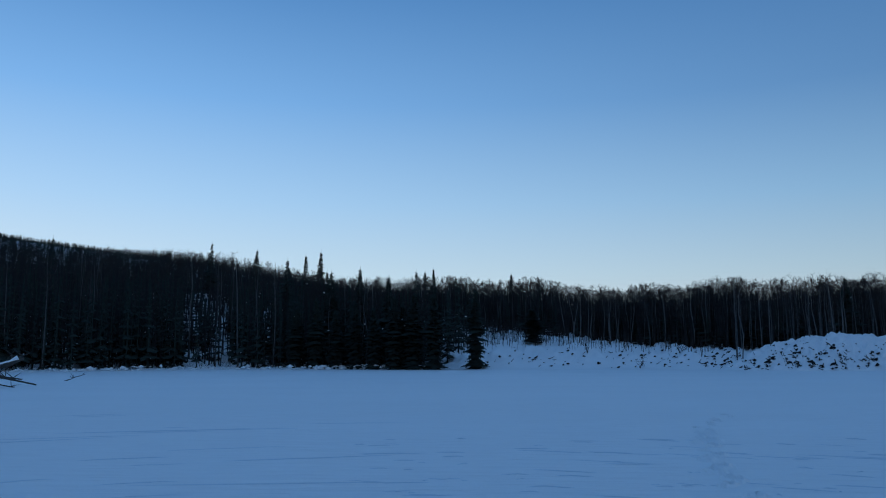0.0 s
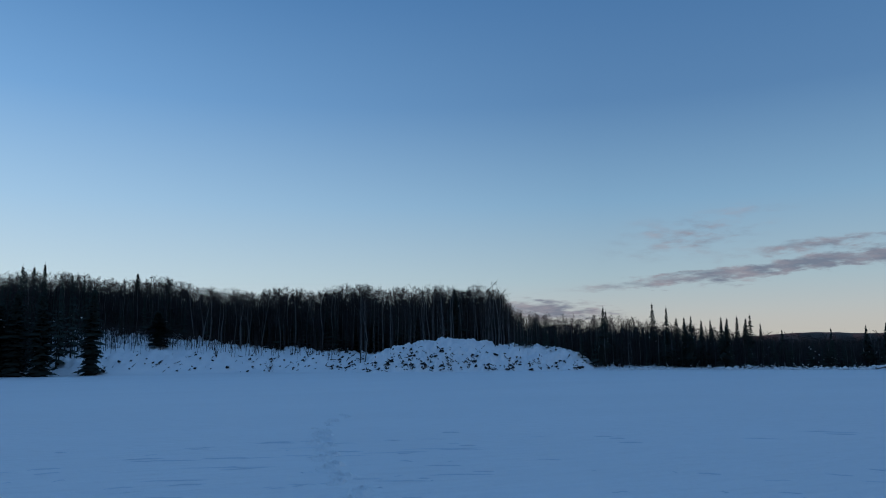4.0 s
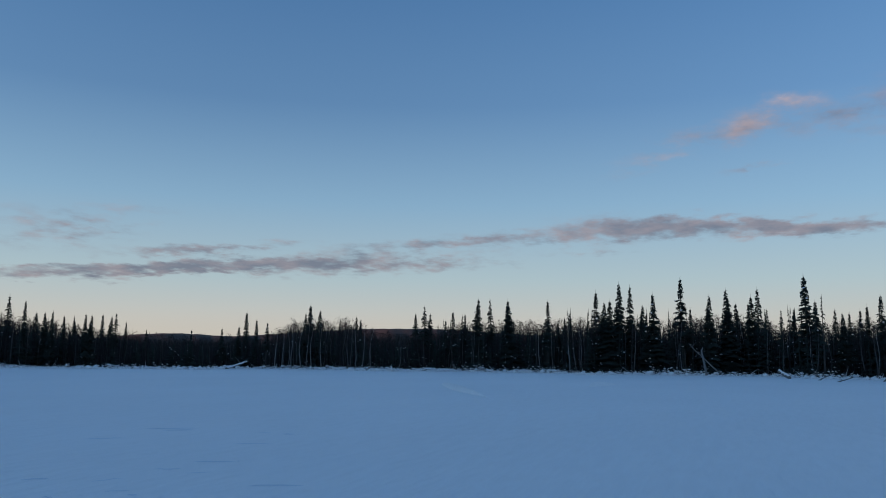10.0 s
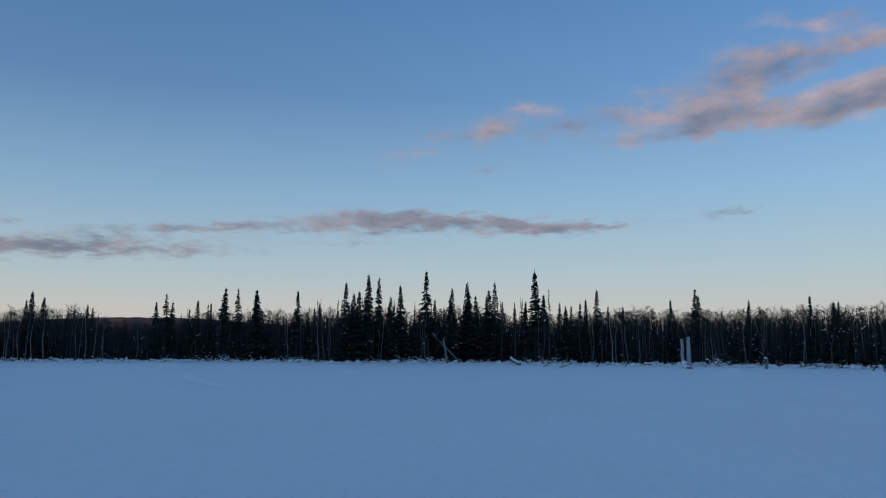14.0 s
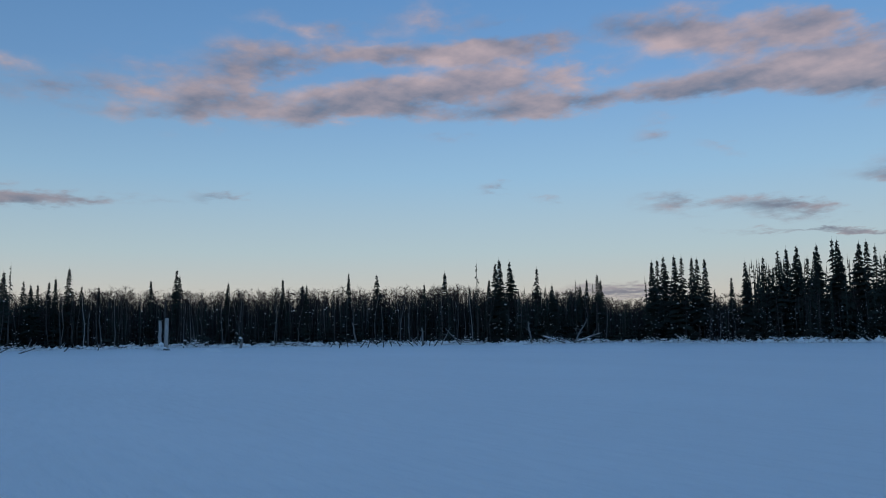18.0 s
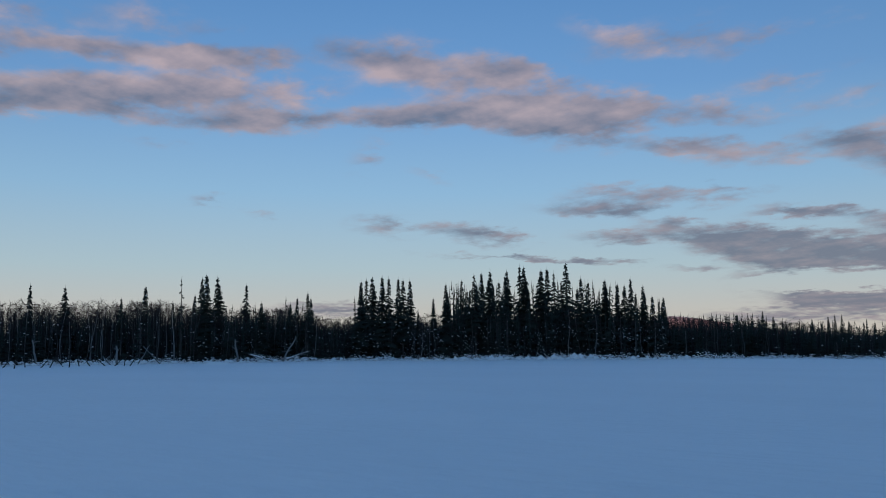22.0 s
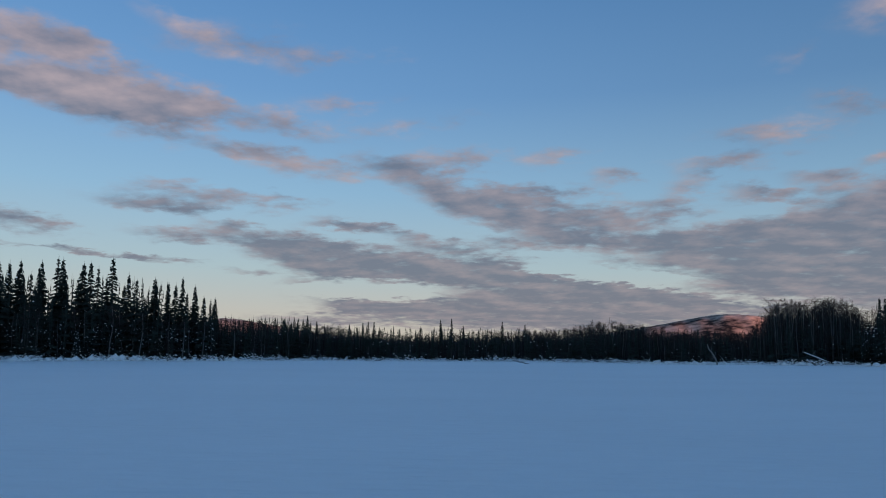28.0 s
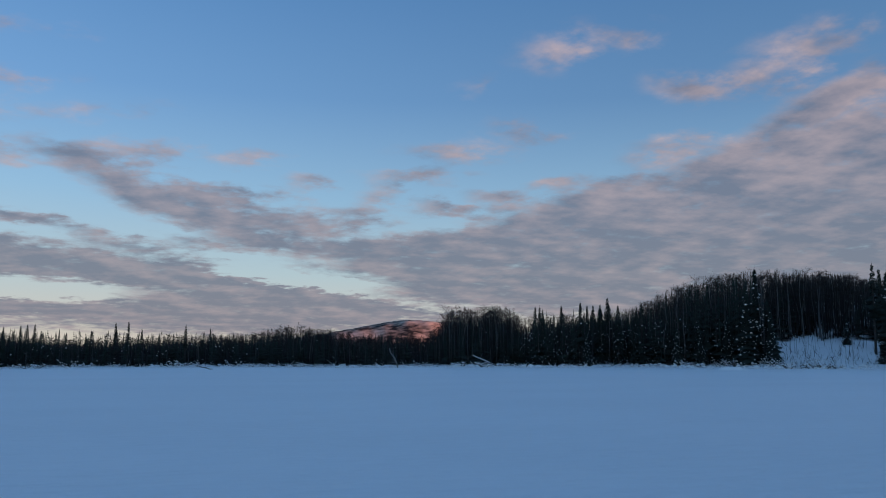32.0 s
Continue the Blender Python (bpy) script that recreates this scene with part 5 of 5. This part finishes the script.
# ---------------------------------------------------------------- snowed-in brush piles along the shore
def make_pile(seed, wide, high):
    """A tangle of fallen branches with snow on it."""
    g = np.random.default_rng(seed)
    root = new("brush_pile")
    caps = []
    for _ in range(11):
        a = np.array([g.normal(0, wide * 0.4), g.normal(0, 0.35), 0.0])
        t = g.uniform(0, 6.28)
        d = np.array([math.cos(t) * wide * 0.6, math.sin(t) * 0.5, high * g.uniform(0.3, 1.15)])
        th = g.uniform(0.02, 0.05)
        mid = a + d * 0.5 + g.normal(0, 0.06, 3)
        put("branch", [tube([a - d * 0.1, mid, a + d], (th, th * 0.8, th * 0.3), 5), spikes([mid, mid], [mid + g.normal(0, 0.3, 3), mid + g.normal(0, 0.3, 3)], th * 0.4)], DEADWOOD, root)
        caps += [mid + (0, 0, th), a + d * g.uniform(0.6, 0.95) + (0, 0, th)]
    caps = np.array(caps)
    caps[:, 2] = np.maximum(caps[:, 2], 0.05)
    put("snow_load", [lumps(caps, g.uniform(0.05, 0.13, len(caps)), g, 0.65), lumps([(x, g.normal(0, 0.2), 0.06) for x in np.linspace(-wide * 0.6, wide * 0.6, 6)], g.uniform(0.08, 0.20, 6), g, 0.6)], CLUMP, root, "snow heaped over the branches")["kind"] = "stuff"
    return tagged(root, "fallen branches heaped with snow at the shore", "brush pile", "brush piles along the shore")


PILES = [make_pile(71, 1.3, 0.65), make_pile(72, 0.9, 0.85), make_pile(73, 1.7, 0.5), make_pile(74, 1.0, 0.45)]
qrng = np.random.default_rng(88)
for lo, hi, n in ((-80, -46, 14), (-104, -80, 12), (-128, -106, 16), (-147, -128, 14), (-166, -147, 26), (-186, -166, 8), (-206, -186, 16), (-221, -206, 8), (-230, -222, 14), (3, 9, 6)):
    for _ in range(n):
        az = qrng.uniform(lo, hi)
        r = float(shore_at(az)) + qrng.uniform(0.0, 2.2)
        m = Matrix.Translation(spot(az, r, float(ground(az, r)) - 0.04)) @ Matrix.Rotation(radians(az) + qrng.normal(0, 0.5), 4, "Z") @ Matrix.Scale(qrng.uniform(0.6, 1.15), 4)
        pile = PILES[int(qrng.integers(0, 4))]
        if pile not in used:
            used.add(pile)
            pile.matrix_basis = m
        else:
            copy_thing(pile, m).matrix_basis = m


# ---------------------------------------------------------------- dead wood
def log(a, b, thick, label, name="fallen_log", branches=4, snow=True, seed=1, wood=None):
    """A fallen or leaning dead stem from a to b, with broken branches and a strip of snow on top."""
    g = np.random.default_rng(seed)
    wood = wood or DEADWOOD
    a, b = np.array(a, float), np.array(b, float)
    root = new(name)
    root.location = a
    d = b - a
    ln = np.linalg.norm(d)
    pts = [d * t + g.normal(0, 0.015 * ln, 3) * (0 < t < 1) for t in (0, 0.25, 0.5, 0.75, 1)]
    put("stem", [tube(pts, np.linspace(thick, thick * 0.55, 5), 7)], wood, root, "weathered grey stem")
    for _ in range(branches):
        p = d * g.uniform(0.25, 0.95)
        e = g.normal(0, 1, 3)
        e[2] = abs(e[2])
        e *= ln * g.uniform(0.15, 0.35) / np.linalg.norm(e)
        put("branch", [tube([p, p + e * 0.5 + (0, 0, 0.02), p + e], (thick * 0.4, thick * 0.3, thick * 0.12), 5)], wood, root)
    if snow:
        up = np.array([0, 0, thick * 0.55])
        ts = np.linspace(0.04, 0.92, 9)
        put("snow_strip", [tube([d * t + up * (0.6 + 0.9 * g.random()) for t in ts], thick * g.uniform(0.45, 0.95, 9), 7)], CLUMP, root, "snow lying along the stem")
    return tagged(root, label, "dead tree")


def at(az, el, r):
    return spot(az, r, EYE + r * math.tan(radians(el)))


log(at(-89.3, -1.1, 73.2), at(-87.3, 0.95, 75.2), 0.055, "pale dead tree leaning over the shore", seed=2, snow=False)
log(at(-88.4, -1.2, 72.2), at(-88.1, 0.55, 72.2), 0.11, "dark broken stump standing at the ice edge", "stump", 2, False, 3)
log(spot(-93.6, 69.2, 0.05), spot(-92.9, 69.7, 0.6), 0.16, "dark uprooted stub poking from the snow", "stump", 5, True, 4)
log(spot(-133.3, 71.2, 0.1), spot(-131.6, 72.2, 0.75), 0.06, "snow-covered fallen log at the edge of the woods", seed=5, branches=5)
log(spot(-134.0, 71.2, 0.1), at(-134.9, 0.45, 73.2), 0.08, "thin dead stem leaning against the woods", seed=6, snow=False)
log(spot(-133.9, 72.2, 0.1), spot(-135.9, 73.2, 0.95), 0.055, "thin fallen stem resting on brush", seed=7)
log(spot(-130.9, 71.7, 0.0), at(-130.7, 0.33, 71.7), 0.10, "pale broken snag at the shore", "stump", 2, False, 8)
log(spot(-123.1, 70.2, 0.0), at(-123.0, -0.05, 70.2), 0.11, "short pale stub at the ice edge", "stump", 1, False, 9)
log(spot(-118.3, 71.2, 0.1), at(-118.0, 0.35, 71.7), 0.09, "short pale leaning snag among the brush", "stump", 1, False, 10)
log(spot(-125.8, 70.2, 0.0), at(-124.7, -0.1, 71.2), 0.05, "crossed dead poles stuck in the snow", "dead_pole", 1, False, 11)
log(spot(-124.4, 70.4, 0.0), at(-125.1, 0.0, 71.2), 0.05, "crossed dead poles stuck in the snow", "dead_pole", 1, False, 12)
log(spot(-122.7, 69.2, 0.0), spot(-122.2, 70.2, 0.7), 0.05, "thin dead pole poking from the snow", "dead_pole", 1, False, 13)
log(spot(-95.3, 66, -0.02), spot(-95.9, 66.3, 0.35), 0.05, "broken branch poking from the pond snow", "dead_branch", 2, False, 14)
log(spot(-96.4, 63, -0.02), spot(-97.2, 62.6, 0.3), 0.05, "thin branch lying on the pond snow", "dead_branch", 1, False, 15)
log(spot(-99.0, 66, -0.02), spot(-99.3, 66, 0.4), 0.06, "dark stub poking from the pond snow", "dead_branch", 1, False, 16)
log(spot(-101.0, 68, -0.02), spot(-101.1, 68, 0.5), 0.05, "dark stub poking from the pond snow", "dead_branch", 1, False, 17)
log(spot(-196.3, 75.2, 0.0), at(-195.7, 0.15, 77.2), 0.07, "pale dead stem leaning out of the brush", seed=18, snow=False)
log(spot(-203.2, 76.2, 0.3), at(-201.6, -0.3, 75.2), 0.055, "snow-covered fallen log on the shore", seed=19, branches=3)
log(spot(-190.3, 75.7, 0.1), spot(-189.0, 75.7, 0.45), 0.05, "snow-capped log at the ice edge", seed=20, branches=2)
log(spot(-219.8, 74, -0.05), spot(-219.5, 74, 0.85), 0.14, "dark broken stub with branches in the pond snow", "stump", 6, False, 21, BARK)
log(spot(-54.8, 77.7, 0.1), spot(-56.3, 79.2, 0.75), 0.09, "snow-covered log at the edge of the woods", seed=22, branches=4)
log(spot(-183.4, 69.2, 0.0), spot(-182.5, 68.2, 0.25), 0.05, "small dead branch on the pond snow", "dead_branch", 3, False, 23)
log(at(31.6, -1.75, 47), at(27.8, -0.15, 47), 0.17, "forked dark driftwood trunk with snow on its back", "driftwood", 8, True, 25, BARK)
log(at(31.4, -0.9, 47), at(27.0, -1.85, 46.5), 0.07, "dark driftwood limb low over the snow", "driftwood", 6, False, 24, BARK)
log(at(31.0, -0.7, 47.2), at(27.8, -1.5, 47), 0.06, "thin dark driftwood limb beside a fallen trunk", "driftwood", 6, False, 27, BARK)
log(at(30.6, -1.1, 47.5), at(27.5, 0.15, 48), 0.05, "thin dark driftwood limb sticking up", "driftwood", 7, False, 28, BARK)
log(at(30.8, -1.3, 46.5), at(28.2, -1.98, 46), 0.05, "thin dark driftwood limb lying on the snow", "driftwood", 4, False, 29, BARK)
log(spot(25.4, 56, 0.0), spot(24.2, 56, 0.4), 0.03, "bare dark twigs poking from the pond snow", "dead_branch", 6, False, 26, BARK)

pole_rng = np.random.default_rng(66)
for k in range(13):
    az, r = -116.6 - 0.62 * k + pole_rng.uniform(-0.2, 0.2), pole_rng.uniform(63, 67.5)
    log(spot(az, r, -0.03), spot(az + pole_rng.uniform(-0.55, 0.55), r + 0.3, pole_rng.uniform(0.35, 0.95)), 0.045, "thin dark dead pole leaning out of the pond snow", "dead_pole", int(pole_rng.integers(0, 3)), False, 90 + k, BARK)
capped = log(spot(-110.2, 67, -0.05), spot(-110.3, 67, 0.8), 0.13, "pale broken stump with a cap of snow", "stump", 1, False, 120)
cap_g = np.random.default_rng(5)
put("snow_cap", [lumps([(0.1, 0.0, 0.87), (0.02, -0.06, 0.84)], (0.15, 0.12), cap_g, 0.8)], CLUMP, capped, "cap of snow")


def dead_trunk(az, r, hgt, thick, label, seed):
    """A drowned birch trunk, broken off, with a snow cap at its foot."""
    g = np.random.default_rng(seed)
    root = new("drowned_birch")
    root.location = spot(az, r, -0.1)
    zs = np.linspace(0, hgt + 0.1, 7)
    put("trunk", [tube([(g.normal(0, 0.015), g.normal(0, 0.015), z) for z in zs], thick * np.array([1.25, 1.05, 1.0, 0.97, 0.95, 0.93, 0.85]), 10)], PALE, root, "pale bark, broken off at the top")
    put("knot", [tube([(0, thick * 0.8, hgt * 0.45), (0.03, thick * 1.5, hgt * 0.5)], (0.05, 0.03), 5)], DEADWOOD, root)
    return root


PALE = material("bleached_bark", (0.18, 0.17, 0.165), (0.55, 0.53, 0.51), 0.8, 3, 20, 0.4, (1, 1, 0.4))
tagged(dead_trunk(-104.86, 67.0, 2.3, 0.135, "", 51), "pale broken birch trunk standing in the frozen pond", "dead tree", "pair of drowned trunks")
tagged(dead_trunk(-105.28, 64.5, 2.45, 0.155, "", 52), "pale broken birch trunk standing in the frozen pond", "dead tree", "pair of drowned trunks")
g = np.random.default_rng(3)
heap = put("snow_heap", [lumps([spot(-104.85, 64.3, 0.18), spot(-104.95, 64.2, 0.45), spot(-105.05, 64.1, 0.12)], (0.32, 0.2, 0.28), g, 0.9)], CLUMP)
tagged(heap, "heap of snow against the drowned trunks", "snow")
log(spot(-105.5, 64.2, -0.02), spot(-105.1, 64.0, 0.12), 0.10, "dark root stub at the foot of the drowned trunks", "stump", 2, False, 53)


# ---------------------------------------------------------------- marks in the snow
def print_mesh(seed):
    """A trodden print: a shallow bowl with a pushed-up uneven rim."""
    g = np.random.default_rng(seed)
    ring, v = 14, []
    for rad, z in ((0.34, -0.006), (0.23, 0.045), (0.17, 0.068), (0.11, 0.004)):
        for k in range(ring):
            t = 2 * math.pi * k / ring
            e = rad * g.uniform(0.85, 1.15)
            v.append((math.cos(t) * e * 1.35, math.sin(t) * e * 0.75, z * g.uniform(0.5, 1.5)))
    v.append((0, 0, 0.003))
    f = []
    for i in range(3):
        for k in range(ring):
            a, b = i * ring + k, i * ring + (k + 1) % ring
            f += [(a, b, b + ring), (a, b + ring, a + ring)]
    f += [(3 * ring + k, 3 * ring + (k + 1) % ring, 4 * ring) for k in range(ring)]
    me = tri_mesh("footprint", [(np.array(v), np.array(f))])
    me.materials.append(SNOW)
    me.shade_smooth()
    return me


PRINTS = [print_mesh(k) for k in (1, 2, 3)]
prng = np.random.default_rng(21)
TRAIL = [(22.5, -19.6), (18.5, -17.7), (15.0, -17.8), (12.5, -18.3), (11.0, -18.9), (10.2, -19.7), (9.2, -20.6), (7.0, -24.0), (5.0, -29.0), (3.0, -38.0)]
dist_now, side = 22.3, 1
while dist_now > 3.2:
    az = float(np.interp(dist_now, [p[0] for p in TRAIL[::-1]], [p[1] for p in TRAIL[::-1]]))
    az += side * math.degrees(0.09 / dist_now) + prng.normal(0, 0.10)
    ob = new("footprint", PRINTS[int(prng.integers(0, 3))])
    k = prng.uniform(0.45, 0.75) * (0.7 if dist_now > 17 else 1)
    ob.matrix_basis = Matrix.Translation(spot(az, dist_now, 0.002)) @ Matrix.Rotation(radians(az + 90 + prng.normal(0, 22)), 4, "Z") @ Matrix.Scale(k, 4)
    tagged(ob, "trodden footprint with a crumbled rim in the snow", "footprint", "trail of footprints")
    dist_now -= prng.uniform(0.42, 0.85)
    side = -side


def drift(a_az, a_r, b_az, b_r, high, wide, label):
    """A low wind-cut drift: a crescent that rises gently and breaks off on one side."""
    a, b = np.array(spot(a_az, a_r)), np.array(spot(b_az, b_r))
    n = 24
    d = (b - a) / np.linalg.norm(b - a)
    s = np.array([-d[1], d[0], 0])
    v = []
    for t in np.linspace(0, 1, n):
        c = a + (b - a) * t + s * math.sin(t * math.pi) * wide * 0.6
        k = math.sin(math.pi * t) ** 0.8 + 0.001
        for o, z in ((-1.0, -0.01), (-0.4, 0.45), (0.0, 0.95), (0.12, 1.0), (0.28, 0.3), (0.4, -0.01)):
            v.append(c + s * o * wide * k + np.array([0, 0, max(z, 0) * high * k + (0.003 if z > 0 else -0.02)]))
    i, j = np.meshgrid(np.arange(n - 1), np.arange(5), indexing="ij")
    q = np.stack([i * 6 + j, i * 6 + j + 1, (i + 1) * 6 + j + 1, (i + 1) * 6 + j], -1).reshape(-1, 4)
    # the whiter tone stands for the bright sky that the drift's side faces
    ob = put("snow_drift", [(np.array(v), np.concatenate([q[:, [0, 1, 2]], q[:, [0, 2, 3]]]))], CLUMP, smooth=True)
    return tagged(ob, label, "snow drift")


drift(-73.4, 30.5, -70.0, 44.0, 0.26, 0.45, "curved wind-cut drift on the pond snow")
drift(-80.4, 43.0, -82.4, 47.0, 0.2, 0.5, "low drift with a sharp edge on the pond snow")
drift(-218.6, 72.6, -220.6, 73.0, 0.30, 0.9, "low snow mound round a broken stub")
drift(-107.5, 58.0, -109.0, 58.0, 0.22, 1.0, "small pale drift on the pond snow")
drift(-128.5, 66.0, -130.5, 66.0, 0.22, 1.0, "small pale drift on the pond snow")

# wind ripples: many thin scarps on the near pond
rp = []
for lo, hi, count, near, far, mean_len in ((3, 34, 34, 5.5, 24, 0.5), (-28, 6, 130, 6.0, 16, 0.14), (-60, -26, 40, 7, 18, 0.12)):
    for k in range(count):
        az, rr = prng.uniform(lo, hi), near + (far - near) * prng.random() ** 1.2
        c = np.array(spot(az, rr))
        ln, t = prng.gamma(2.2, mean_len) * (0.5 + rr / 14), radians(az - prng.normal(4, 3))
        d, s = np.array([math.cos(t), math.sin(t), 0]), np.array([-math.sin(t), math.cos(t), 0])
        hgt, n, v, wob = prng.uniform(0.004, 0.011) * (0.5 + rr / 16), 9, [], 0.0
        for i in range(n):
            u = i / (n - 1)
            e = math.sin(math.pi * u) ** 0.5 + 0.02
            wob += prng.normal(0, 0.02)
            o = c + d * (u - 0.5) * ln + s * wob
            v += [o + s * 0.05 * e + (0, 0, 0.001), o + (0, 0, hgt * e + 0.002), o - s * 0.012 + (0, 0, 0.001)]
        f = []
        for i in range(n - 1):
            for j in (0, 1):
                a = i * 3 + j
                f += [(a, a + 1, a + 4), (a, a + 4, a + 3)]
        rp.append((np.array(v), np.array(f)[:, ::-1]))
ob = put("snow_ripples", rp, BLUISH_SNOW)
tagged(ob, "thin wind-cut ripples in the pond snow", "snow", kind="stuff")
